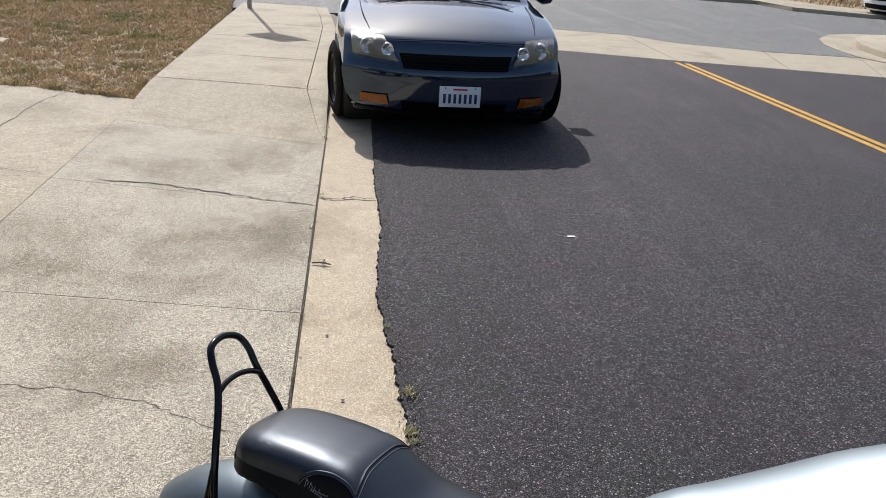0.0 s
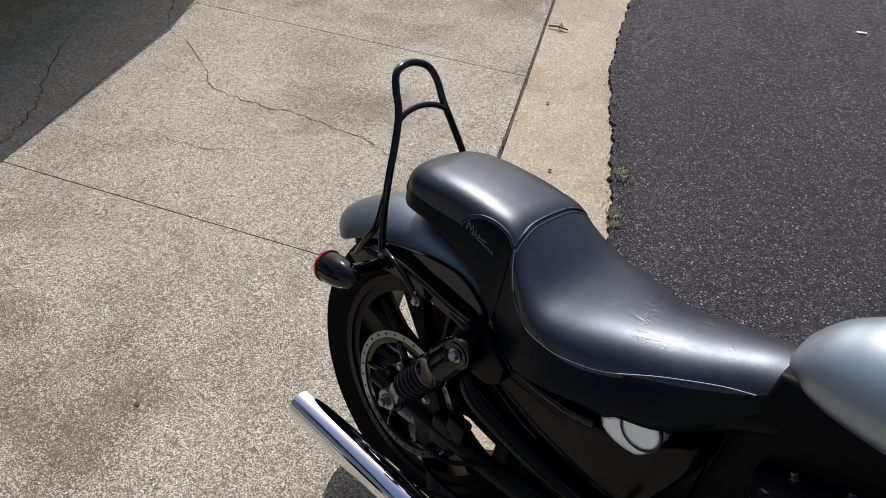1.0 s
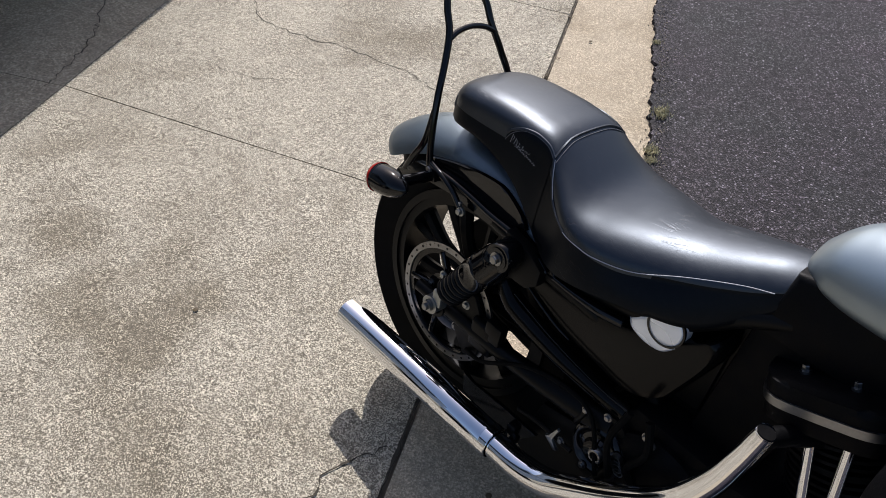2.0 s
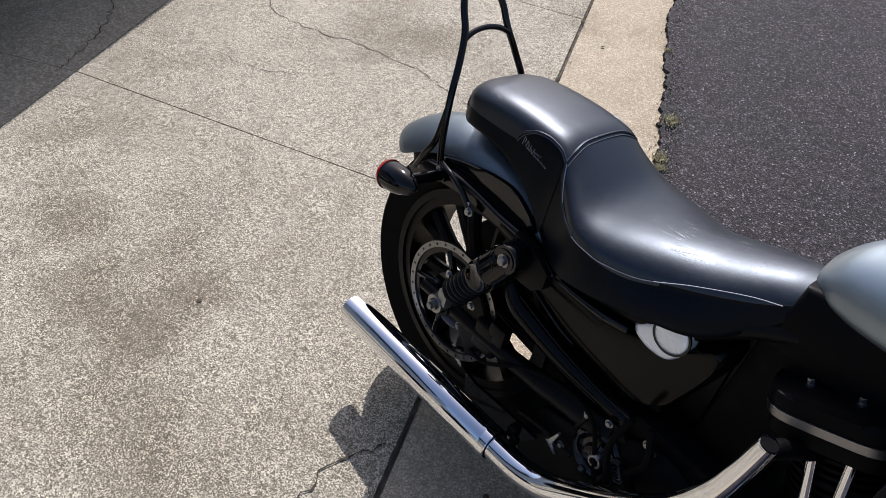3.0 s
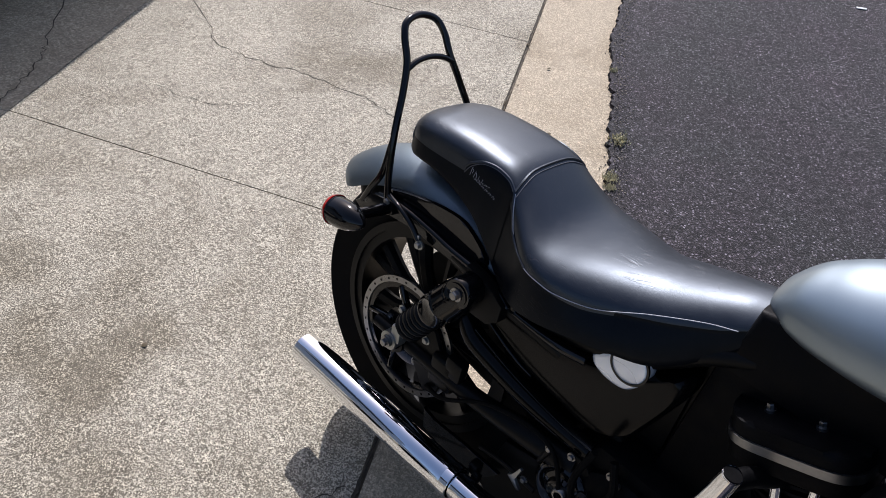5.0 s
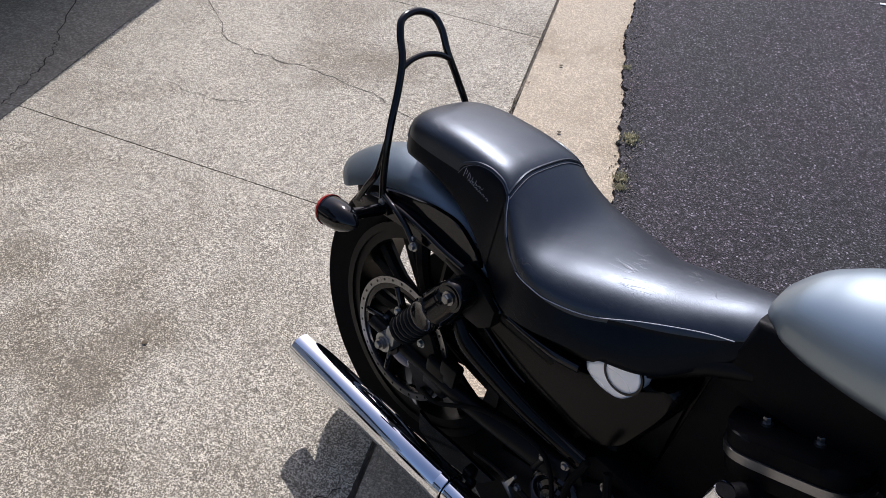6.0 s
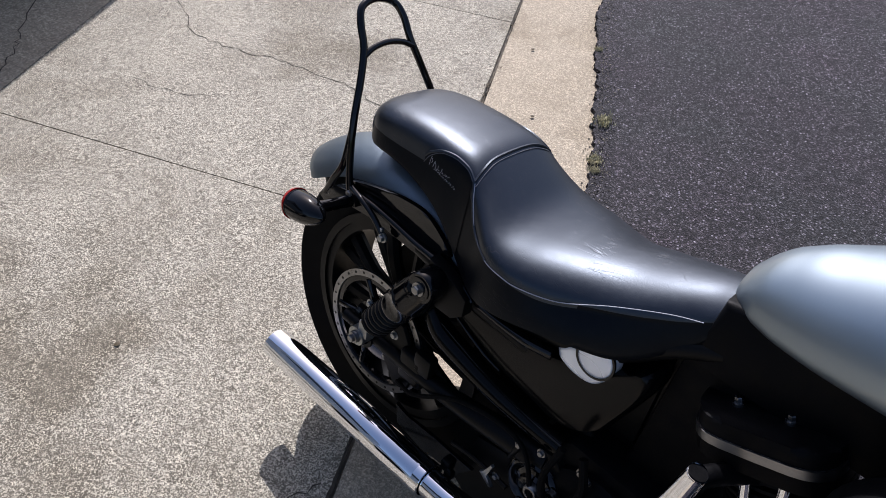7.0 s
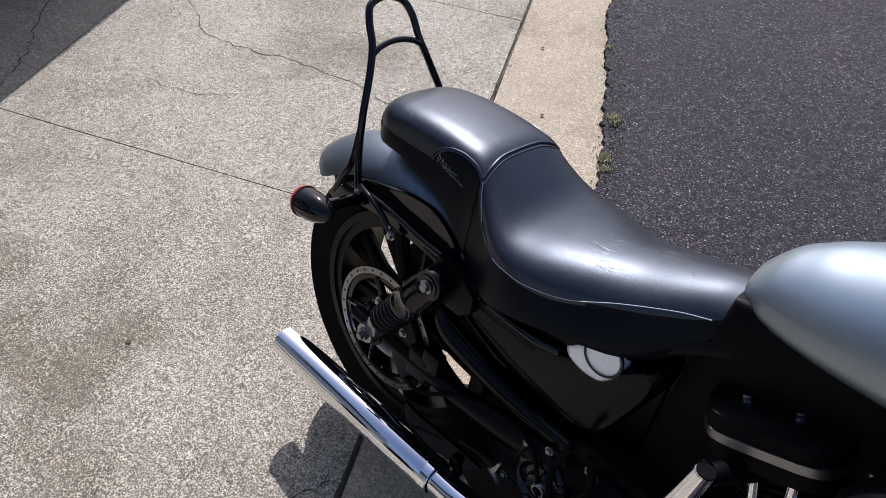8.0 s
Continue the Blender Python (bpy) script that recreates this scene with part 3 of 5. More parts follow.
# corner of the crossing street: kerb island and the far side
isl = thing("corner_kerb", Matrix(), "curved pale kerb and gutter at the street corner", "kerb", kind="structure")
outer = [(8.46, 11.56), (8.6, 12.4), (8.8, 13.1), (9.25, 14.0), (9.9, 14.75), (10.7, 15.15), (12, 15.25), (30, 15.4)]
inner = [(8.75, 10.4), (8.9, 11.6), (9.1, 12.5), (9.5, 13.3), (10.1, 13.9), (10.8, 14.15), (12, 14.2), (30, 14.3)]
for k in range(7):
    part("gutter_slab", paving(outer[k], inner[k], inner[k + 1], outer[k + 1], lambda x, y: 0.02, 2, 3, 0.004), M["walk_far"], isl)
part("corner_footway", slab(inner + [(30, 9), (9.4, 9)], -0.05, 0.13, 0.03), M["walk_far"], isl)
single("far_kerb", slab([(10.0, 23.4), (12.5, 22.7), (12.55, 20.7), (14.05, 19.5), (60, 21.1), (60, 24), (15.5, 21.0), (14.2, 22.4), (13.8, 25), (10.6, 27)], -0.05, 0.11, 0.02),
       M["walk_far"], "pale kerb on the far side of the crossing street", "kerb", kind="structure")


# ---- lawns ----
def lawn(name, outline, count, seed, label, z=0.05, tall=0.030):
    """A turf bed and its blades, one mesh."""
    rnd = random.Random(seed)
    bm = slab(outline, -0.08, z, 0.03)
    bed = tagged(new(name + "_bed", mesh(name + "_bed", bm, M["soil"], False)), "brown soil bed under dry turf", "soil", kind="structure")
    xs, ys = [p[0] for p in outline], [p[1] for p in outline]
    verts, faces = [], []
    def inside(x, y):
        hit = False
        for (x1, y1), (x2, y2) in zip(outline, outline[1:] + outline[:1]):
            if (y1 > y) != (y2 > y) and x < (x2 - x1) * (y - y1) / (y2 - y1) + x1:
                hit = not hit
        return hit
    sides = list(zip(outline, outline[1:] + outline[:1]))
    made = 0
    while made < count:
        x, y = rnd.uniform(min(xs), max(xs)), min(ys) + (max(ys) - min(ys)) * rnd.random() ** 1.5
        if not inside(x, y):
            continue
        made += 1
        rim = min(abs((x2 - x1) * (y1 - y) - (x1 - x) * (y2 - y1)) / math.hypot(x2 - x1, y2 - y1) for (x1, y1), (x2, y2) in sides)
        tuft = max(0.25, 0.75 + 1.5 * noise.noise((x * 5.5, y * 3.6, seed)) + 0.8 * noise.noise((x * 14, y * 9, 2)))
        a, h, w = rnd.uniform(0, 6.283), tall * tuft * rnd.uniform(0.5, 1.15), rnd.uniform(0.003, 0.008)
        far = 1 + max(0, y - 8) * 0.12
        h, w = h * min(far, 1.6) * (1.5 if rim < 0.07 else 1.0), w * far
        lean = Vector((rnd.gauss(0, 1), rnd.gauss(0, 1), 0)) * h * 0.65
        c, s = math.cos(a) * w, math.sin(a) * w
        k = len(verts)
        verts += [(x - c, y - s, z - 0.005), (x + c, y + s, z - 0.005), (x + lean.x * 0.4 + c * 0.7, y + lean.y * 0.4 + s * 0.7, z + h * 0.6), (x + lean.x * 0.4 - c * 0.7, y + lean.y * 0.4 - s * 0.7, z + h * 0.6), (x + lean.x, y + lean.y, z + h)]
        faces += [(k, k + 1, k + 2, k + 3), (k + 3, k + 2, k + 4)]
    me = bpy.data.meshes.new(name)
    me.from_pydata(verts, [], faces)
    me.materials.append(M["grass"])
    return tagged(new(name, me), label, "grass", kind="stuff")


lawn("lawn", [(-1.68, 6.62), (-2.28, 6.78), (-3.55, 7.2), (-3.9, 9.7), (-9, 9.9), (-9, 17), (-2.35, 17), (-1.95, 13.9), (-1.76, 11.5), (-1.74, 9.4), (-1.72, 7.9)], 150000, 3, "dry brown lawn with a few green patches beside the footway")
lawn("far_lawn", [(12.8, 30), (14.3, 22.6), (15.7, 21.2), (40, 23.0), (40, 34)], 9000, 8, "green and brown lawn across the street", 0.10, 0.12)


# ---- vehicles ----
def car_parts(name, label, m, paint, length=4.4, width=1.78, height=1.41, group="parked cars", boxy=False, nose=0.0, axles=None, rims="alloy", track=0.0, steer=0.0):
    """A closed car, its nose at y = 0 and its tail at y = length; returns its root."""
    root = thing(name, m, label, "car", group)
    h, w, s = height, width / 2, length / 4.4
    tail_roof = 4.34 if boxy else 3.2
    f = nose                        # how far the nose stands above a low one
    rows = [  # y, z, half width, how far the sides sweep back, crown
        (0.10, 0.19, 0.70, 0.26, 0), (0.03, 0.24, 0.76, 0.27, 0), (0.008, 0.33, 0.80, 0.28, 0), (0.0, 0.44, 0.82, 0.28, 0), (0.004, 0.50 + f * 0.4, 0.83, 0.28, 0),
        (0.050, 0.545 + f * 0.6, 0.83, 0.27, 0), (0.085, 0.655 + f, 0.82, 0.25, 0.01), (0.20, 0.705 + f, 0.82, 0.22, 0.02), (0.42, 0.78 + f * 0.8, 0.81, 0.13, 0.035), (0.72, 0.86 + f * 0.6, 0.79, 0.07, 0.04),
        (1.05, 0.92 + f * 0.4, 0.77, 0.05, 0.04), (1.12, 0.93 + f * 0.4, 0.76, 0.10, 0.03), (1.42, h - 0.29, 0.68, 0.12, 0.03), (1.75, h - 0.08, 0.60, 0.10, 0.03), (2.1, h - 0.01, 0.585, 0.03, 0.04),
        (2.6, h, 0.58 if not boxy else 0.85, 0, 0.04), (tail_roof, h - 0.06, 0.57 if not boxy else 0.84, -0.03, 0.03), (3.75 if not boxy else 4.33, 1.06, 0.64 if not boxy else 0.86, -0.05, 0.03), (4.2 if not boxy else 4.36, 0.94, 0.75 if not boxy else 0.86, -0.10, 0.02),
        (4.38, 0.86, 0.80, -0.18, 0), (4.4, 0.6, 0.84, -0.2, 0), (4.38, 0.36, 0.83, -0.2, 0), (4.3, 0.22, 0.78, -0.2, 0)]
    cols = [-1, -0.93, -0.82, -0.66, -0.45, -0.22, 0, 0.22, 0.45, 0.66, 0.82, 0.93, 1]
    def at(row, c):
        y, z, hw, bow, crown = row
        swell = 0.020 * (1 - step(0.48, 0.70, abs(c))) * step(0.10, 0.45, y) * step(1.16, 0.95, y)      # raised middle of the bonnet
        return Vector((hw * c * w / 0.875, s * (y + bow * abs(c) ** 2.6), z - crown * c * c + swell))
    fine = []
    for a, b in zip(rows, rows[1:]):
        for t in (0.0, 0.5):
            fine.append(tuple(p + (q - p) * t for p, q in zip(a, b)))
    fine.append(rows[-1])
    bm = bmesh.new()
    grid = [[bm.verts.new(at(r, c)) for c in cols] for r in fine]
    for a, b in zip(grid, grid[1:]):
        for k in range(len(cols) - 1):
            bm.faces.new((a[k], a[k + 1], b[k + 1], b[k]))
    # flanks, cut round the wheels
    axles = axles or (0.88 * s, (0.88 + 2.62) * s)
    for side, col in ((-1, 0), (1, len(cols) - 1)):
        last = None
        for row in grid[8:-4]:
            e = row[col].co
            low = 0.22
            for ax in axles:
                d = abs(e.y - ax)
                if d < 0.36:
                    low = max(low, 0.32 + math.sqrt(0.36 ** 2 - d * d))
            chain = [row[col]]
            zs = [0.90, 0.72, 0.5, 0.3, 0.2]
            for z, k in zip(zs, (0.985, 1.0, 0.995, 0.98, 0.95)):
                zz = max(low, min(z, e.z - 0.02))
                chain.append(bm.verts.new((side * w * k * (0.92 + 0.08 * step(0.3 * s, 0.8 * s, e.y)), e.y, zz)))
            if last:
                for k in range(len(chain) - 1):
                    bm.faces.new((last[k], last[k + 1], chain[k + 1], chain[k]))
            last = chain
    bmesh.ops.remove_doubles(bm, verts=bm.verts, dist=0.0005)
    body = part("body", bm, paint, root)
    sub = body.modifiers.new("round", "SUBSURF")
    sub.levels = sub.render_levels = 1
    part("underbody", box(0, s * 2.25, 0.24, w * 1.7, s * 3.9, 0.12, 0.04), M["car_plastic"], root)
    for ax in axles:
        part("wheel_well", rod((-w * 0.93, ax, 0.33), (w * 0.93, ax, 0.33), 0.345, 24), M["car_plastic"], root)
    for ax in axles:
        for side in (-1, 1):
            x0, x1 = side * (w - 0.215 + track * (ax < 1.5)), side * (w + 0.005 + track * (ax < 1.5))
            turn = radians(steer * (ax < 1.5))
            half = Vector((math.cos(turn), math.sin(turn), 0)) * (x1 - x0) / 2
            mid = Vector(((x0 + x1) / 2, ax, 0.312))
            tyre = part("wheel", lathe(mid - half, mid + half, [(0, 0.21), (0.02, 0.27), (0.12, 0.305), (0.25, 0.312), (0.75, 0.312), (0.9, 0.303), (0.98, 0.27), (1, 0.215), (0.8, 0.2), (0.1, 0.2)], 40), M["rubber"], root)
            part("rim", lathe(mid - half, mid + half, [(0.1, 0.203), (0.93, 0.205), (0.95, 0.19), (0.85, 0.17), (0.82, 0.06), (0.9, 0.05), (0.9, 0.001)], 32), M[rims], tyre)
    # glass, standing a little proud of the shell
    def pane(r0, r1, c0, c1, lift=0.012, n=5):
        g = bmesh.new()
        vs = []
        for j in range(n + 1):
            t = r0 + (r1 - r0) * j / n
            k = min(int(t), len(rows) - 2)
            row = tuple(p + (q - p) * (t - k) for p, q in zip(rows[k], rows[k + 1]))
            vs.append([g.verts.new(at(row, c0 + (c1 - c0) * i / 8) + Vector((0, -lift * 0.7, lift))) for i in range(9)])
        for a, b in zip(vs, vs[1:]):
            for i in range(8):
                g.faces.new((a[i], a[i + 1], b[i + 1], b[i]))
        bmesh.ops.solidify(g, geom=list(g.faces), thickness=0.006)
        return g
    part("windscreen", pane(11.15, 12.95, -0.93, 0.93), M["window"], root, "raked tinted windscreen")
    part("rear_window", pane(16.1, 16.9, -0.9, 0.9), M["window"], root)
    for side in (-1, 1):
        g = bmesh.new()
        pts = [(1.5, 0.97), (1.95, h - 0.13), (2.6, h - 0.09), (tail_roof - 0.1, h - 0.16), (3.55, 1.0)]
        vs = []
        for y, z in pts:
            f = (z - 0.9) / (h - 0.06 - 0.9)
            vs.append(g.verts.new((side * (w * 0.985 + (0.60 * w / 0.875 - w * 0.985) * f + 0.016), y * s, z)))
        g.faces.new(vs)
        bmesh.ops.solidify(g, geom=list(g.faces), thickness=0.006)
        part("side_window", g, M["window"], root, smooth=False)
        mir = part("wing_mirror", lathe((side * (w - 0.05), 1.42 * s, 1.0), (side * (w + 0.12), 1.46 * s, 1.02), [(0, 0.03), (0.2, 0.05), (0.5, 0.085), (0.9, 0.085), (1, 0.05)], 20), paint, root)
        part("mirror_glass", box(side * (w + 0.05), 1.55 * s, 1.01, 0.15, 0.012, 0.10, 0.004), M["chrome"], mir)
    return root, rows, at


def on_nose(at, rows, c, z, lift=0.004):
    """A place on the nose at that share of the half width and height."""
    for a, b in zip(rows[:10], rows[1:11]):
        if a[1] <= z <= b[1]:
            t = (z - a[1]) / (b[1] - a[1])
            p = at(tuple(q + (r - q) * t for q, r in zip(a, b)), c)
            return p + Vector((0, -lift, 0))
    return at(rows[2], c)


def nose_patch(at, rows, corners, lift=0.006, n=8, thick=0.012, bulge=0.0):
    """A panel that follows the nose between four corners (share of half width, height)."""
    (a, b, c, d) = corners
    bm = bmesh.new()
    vs = []
    for j in range(n + 1):
        t = j / n
        row = []
        for i in range(n + 1):
            s = i / n
            cc = (a[0] * (1 - s) + b[0] * s) * (1 - t) + (d[0] * (1 - s) + c[0] * s) * t
            zz = (a[1] * (1 - s) + b[1] * s) * (1 - t) + (d[1] * (1 - s) + c[1] * s) * t
            e = bulge * math.sin(math.pi * s) * math.sin(math.pi * t)
            row.append(bm.verts.new(on_nose(at, rows, cc, zz, lift + e)))
        vs.append(row)
    for p, q in zip(vs, vs[1:]):
        for i in range(n):
            bm.faces.new((p[i], p[i + 1], q[i + 1], q[i]))
    bmesh.ops.solidify(bm, geom=list(bm.faces), thickness=thick)
    return bm


CAR = Matrix.Translation((0.965, 5.50, 0.012)) @ Matrix.Rotation(radians(0.0), 4, "Z") @ Matrix.Diagonal((1.03, 1.03, 1.03, 1))
coupe, rows, at = car_parts("parked_car", "glossy black hatchback coupe parked at the kerb, hazed headlights", CAR, M["car_black"], 4.42, 1.77, nose=0.085, track=0.035, steer=11.0, rims="satin")
part("grille", nose_patch(at, rows, [(-0.46, 0.555), (0.46, 0.555), (0.50, 0.655), (-0.50, 0.655)], 0.003), M["satin"], coupe, "black mesh grille")
for k in range(5):
    z = 0.565 + k * 0.019
    part("grille_bar", tube([on_nose(at, rows, c, z, 0.016) for c in np.linspace(-0.47, 0.47, 9)], 0.003, 2, 6), M["satin"], coupe)
part("lower_intake", nose_patch(at, rows, [(-0.5, 0.245), (0.5, 0.245), (0.5, 0.31), (-0.5, 0.31)], 0.003), M["satin"], coupe)
part("air_dam", nose_patch(at, rows, [(-0.98, 0.195), (0.98, 0.195), (0.98, 0.235), (-0.98, 0.235)], 0.01), M["car_plastic"], coupe)
for side in (-1, 1):
    a = [(0.50, 0.595), (0.90, 0.625), (0.93, 0.785), (0.64, 0.765)]
    corners = [(side * c, z) for c, z in a]
    bowl = part("headlamp", nose_patch(at, rows, corners, 0.006), M["lamp_bowl"], coupe, "hazed clear headlamp")
    for c, z, r in ((0.60, 0.675, 0.046), (0.775, 0.69, 0.056)):
        q = on_nose(at, rows, side * c, z, 0.0)
        part("reflector", lathe(q + Vector((0, 0.02, 0)), q + Vector((0, -0.03, 0)), [(0, r), (0.9, r), (1, r * 0.92), (0.8, r * 0.75), (0.6, r * 0.2), (0.75, r * 0.15), (0.75, 0.001)], 28), M["chrome"], bowl)
    cover = part("lens", nose_patch(at, rows, corners, 0.052, 8, 0.004, 0.012), M["lens"], bowl, "hazed clear lens")
    cover.visible_shadow = False
    fog = [(side * 0.62, 0.275), (side * 0.88, 0.285), (side * 0.86, 0.345), (side * 0.62, 0.35)]
    lamp = part("turn_signal", nose_patch(at, rows, fog, 0.012, 6, 0.014), M["amber"], coupe, "ribbed amber turn signal")
    for k in range(4):
        part("rib", tube([on_nose(at, rows, side * c, 0.288 + k * 0.015, 0.03) for c in (0.68, 0.73, 0.77)], 0.0022, 2, 6), M["amber"], lamp)
sh = on_nose(at, rows, 0, 0.36)
tag = part("number_plate", box(0.03, sh.y - 0.022, 0.372, 0.305, 0.008, 0.152, 0.003), M["plate_white"], coupe, "white number plate with dark characters")
for k in range(7):
    part("character_bar", box(0.03 - 0.115 + k * 0.0385, sh.y - 0.0275, 0.358, 0.020, 0.003, 0.068, 0.001), M["plate_navy"], tag)
part("script_bar", box(0.03, sh.y - 0.0275, 0.426, 0.105, 0.003, 0.012, 0.001), M["plate_red"], tag)
for side in (-1, 1):
    part("plate_bolt", rod((0.03 + side * 0.11, sh.y - 0.03, 0.435), (0.03 + side * 0.11, sh.y - 0.024, 0.435), 0.006, 10), M["steel"], tag)
part("hood_seam", tube([on_nose(at, rows, c, 0.752 - 0.012 * abs(c), 0.002) for c in np.linspace(-0.9, 0.9, 15)], 0.003, 2, 6), M["satin"], coupe)
for side in (-1, 1):
    part("bonnet_gap", tube([at((0.24, 0.800, 0.82, 0.21, 0.02), side * 0.76), at((0.6, 0.893, 0.80, 0.1, 0.03), side * 0.84), at((1.05, 0.958, 0.77, 0.05, 0.04), side * 0.90)], 0.003, 5, 6), M["satin"], coupe)
for x0, x1 in ((-0.55, 0.02), (0.05, 0.6)):
    arm = part("wiper", tube([(x0, 1.14, 0.985), ((x0 + x1) / 2, 1.20, 1.02), (x1, 1.17, 1.0)], 0.007, 4, 6), M["satin"], coupe)
    part("wiper_blade", tube([(x0 + 0.1, 1.20, 1.03), (x1 + 0.05, 1.22, 1.03)], 0.006, 3, 6), M["rubber"], arm)

truck = thing("pickup_truck", Matrix.Translation((-2.75, 1.5, 0.05)), "silver pickup truck with a ribbed bed cover parked in the driveway", "truck", "parked cars")
bed = part("bed", slab([(-0.93, -0.6), (0.93, -0.6), (0.95, 0.4), (0.95, 2.3), (0.90, 2.62), (-0.90, 2.62), (-0.95, 2.3), (-0.95, 0.4)], 0.58, 1.18, 0.02), M["car_silver"], truck)
for side in (-1, 1):
    part("bed_rail", tube([(side * 0.92, -0.55, 1.185), (side * 0.92, 0.6, 1.19), (side * 0.91, 1.8, 1.19), (side * 0.87, 2.58, 1.185)], 0.03, 5, 10), M["car_white"], truck, "pale bed rail")
    part("wheel_arch", rod((side * 0.80, -0.3, 0.36), (side * 0.948, -0.3, 0.36), 0.44, 32), M["car_plastic"], truck)
    for y in (-0.3, -2.9):
        wheel = part("wheel", lathe((side * 0.75, y, 0.34), (side * 1.0, y, 0.34), [(0, 0.24), (0.05, 0.33), (0.15, 0.38), (0.8, 0.38), (0.95, 0.34), (1, 0.26), (0.9, 0.2)], 40), M["rubber"], truck)
        part("rim", lathe((side * 0.78, y, 0.34), (side * 0.98, y, 0.34), [(0, 0.24), (0.9, 0.24), (0.85, 0.2), (0.8, 0.06), (0.95, 0.05), (0.95, 0.001)], 28), M["satin"], wheel)
    part("mud_flap", box(side * 0.86, 1.9, 0.60, 0.18, 0.42, 0.34, 0.04, 3), M["car_plastic"], truck)
    part("tail_lamp", box(side * 0.86, 2.60, 0.95, 0.10, 0.06, 0.34, 0.02), M["red_lens"], truck)
cover = part("bed_cover", box(0, 1.0, 1.192, 1.70, 3.1, 0.03, 0.01), M["car_plastic"], truck, "ribbed black bed cover")
for k in range(20):
    part("rib", box(0, -0.45 + k * 0.155, 1.212, 1.66, 0.03, 0.02, 0.006), M["pole"], cover)
bumper = part("rear_bumper", slab([(-0.93, 2.60), (0.93, 2.60), (0.93, 2.74), (0.84, 2.82), (-0.84, 2.82), (-0.93, 2.74)], 0.44, 0.70, 0.02), M["car_plastic"], truck, "black step bumper")
for side in (-1, 1):
    for k in range(5):
        part("tread_strip", box(side * 0.72, 2.65 + k * 0.032, 0.704, 0.32, 0.012, 0.008, 0.003), M["pole"], bumper)
part("cab", slab([(-0.90, -2.3), (-0.72, -2.55), (0.72, -2.55), (0.90, -2.3), (0.92, -0.62), (-0.92, -0.62)], 1.05, 1.72, 0.16), M["car_silver"], truck)
part("hood", slab([(-0.90, -3.6), (-0.7, -3.8), (0.7, -3.8), (0.90, -3.6), (0.93, -0.62), (-0.93, -0.62)], 0.46, 1.06, 0.08), M["car_silver"], truck)
for side in (-1, 1):
    part("side_window", box(side * 0.905, -1.45, 1.36, 0.03, 1.2, 0.36, 0.01), M["window"], truck)
part("rear_window", box(0, -0.62, 1.38, 1.3, 0.03, 0.34, 0.01), M["window"], truck)

FAR = Matrix.Translation((14.25, 19.5, 0.01)) @ Matrix.Rotation(radians(-80), 4, "Z")
far_car, frows, fat = car_parts("white_car", "white car parked across the street", FAR, M["car_white"], 4.5, 1.78, 1.45)
for side in (-1, 1):
    part("headlamp", nose_patch(fat, frows, [(side * 0.55, 0.54), (side * 0.92, 0.55), (side * 0.92, 0.65), (side * 0.62, 0.64)], 0.01), M["lamp_bowl"], far_car)
part("grille", nose_patch(fat, frows, [(-0.42, 0.46), (0.42, 0.46), (0.46, 0.58), (-0.46, 0.58)], 0.01), M["satin"], far_car)
part("lower_intake", nose_patch(fat, frows, [(-0.7, 0.24), (0.7, 0.24), (0.7, 0.36), (-0.7, 0.36)], 0.01), M["satin"], far_car)


# ---- roadside ----
sign = thing("street_sign", Matrix.Translation((-1.60, 13.65, 0.1)), "grey steel pole with a diamond sign plate at the corner", "sign")
part("pole", tube([(0, 0, -0.1), (0, 0, 1.9), (0, 0, 4.05)], 0.03, 3, 14), M["pole"], sign)
bm = box(0, 0, 0, 0.67, 0.006, 0.67, 0.002)
bm.transform(Matrix.Translation((0, -0.04, 3.62)) @ Matrix.Rotation(radians(-19), 4, "Z") @ Matrix.Rotation(radians(45), 4, "Y"))
part("sign_plate", bm, M["pole"], sign, "bare metal diamond plate")
part("pole_sleeve", rod((0, 0, -0.02), (0, 0, 0.28), 0.04, 14, 0.006), M["pole"], sign)


def bush(name, m, r, count, seed, label, blossoms=0):
    root = thing(name, m, label, "shrub")
    rnd = random.Random(seed)
    stems = [tube([(0, 0, 0), (rnd.gauss(0, 0.1) * r, rnd.gauss(0, 0.1) * r, 0.4 * r), (rnd.gauss(0, 0.5) * r, rnd.gauss(0, 0.5) * r, rnd.uniform(0.8, 1.4) * r)], [0.03, 0.02, 0.006], 3, 6) for _ in range(9)]
    part("trunk", merge(*stems), M["bark"], root)
    for title, n, big, material in (("crown", count, 0.06, M["leaf_green"]), ("blossom", blossoms, 0.05, M["flower"])):
        if not n:
            continue
        verts, faces = [], []
        for _ in range(n):
            while True:
                p = Vector((rnd.uniform(-1, 1), rnd.uniform(-1, 1), rnd.uniform(-1, 1)))
                if p.length < 1 and p.length > 0.35 + 0.3 * noise.noise(p * 2.3 + Vector((seed, 0, 0))):
                    break
            p = p * r * (0.86 + 0.28 * noise.noise(p * 1.7 + Vector((0, seed, 0)))) + Vector((0, 0, r * 0.95))
            d1, d2 = (Vector((rnd.gauss(0, 1), rnd.gauss(0, 1), rnd.gauss(0, 1))).normalized() * big * rnd.uniform(0.6, 1.3) for _ in (0, 1))
            k = len(verts)
            verts += [p - d1, p + d2 * 0.5, p + d1, p - d2 * 0.5]
            faces.append((k, k + 1, k + 2, k + 3))
        me = bpy.data.meshes.new(title)
        me.from_pydata(verts, [], faces)
        me.materials.append(material)
        ob = new(title, me)
        ob.parent = root
    return root


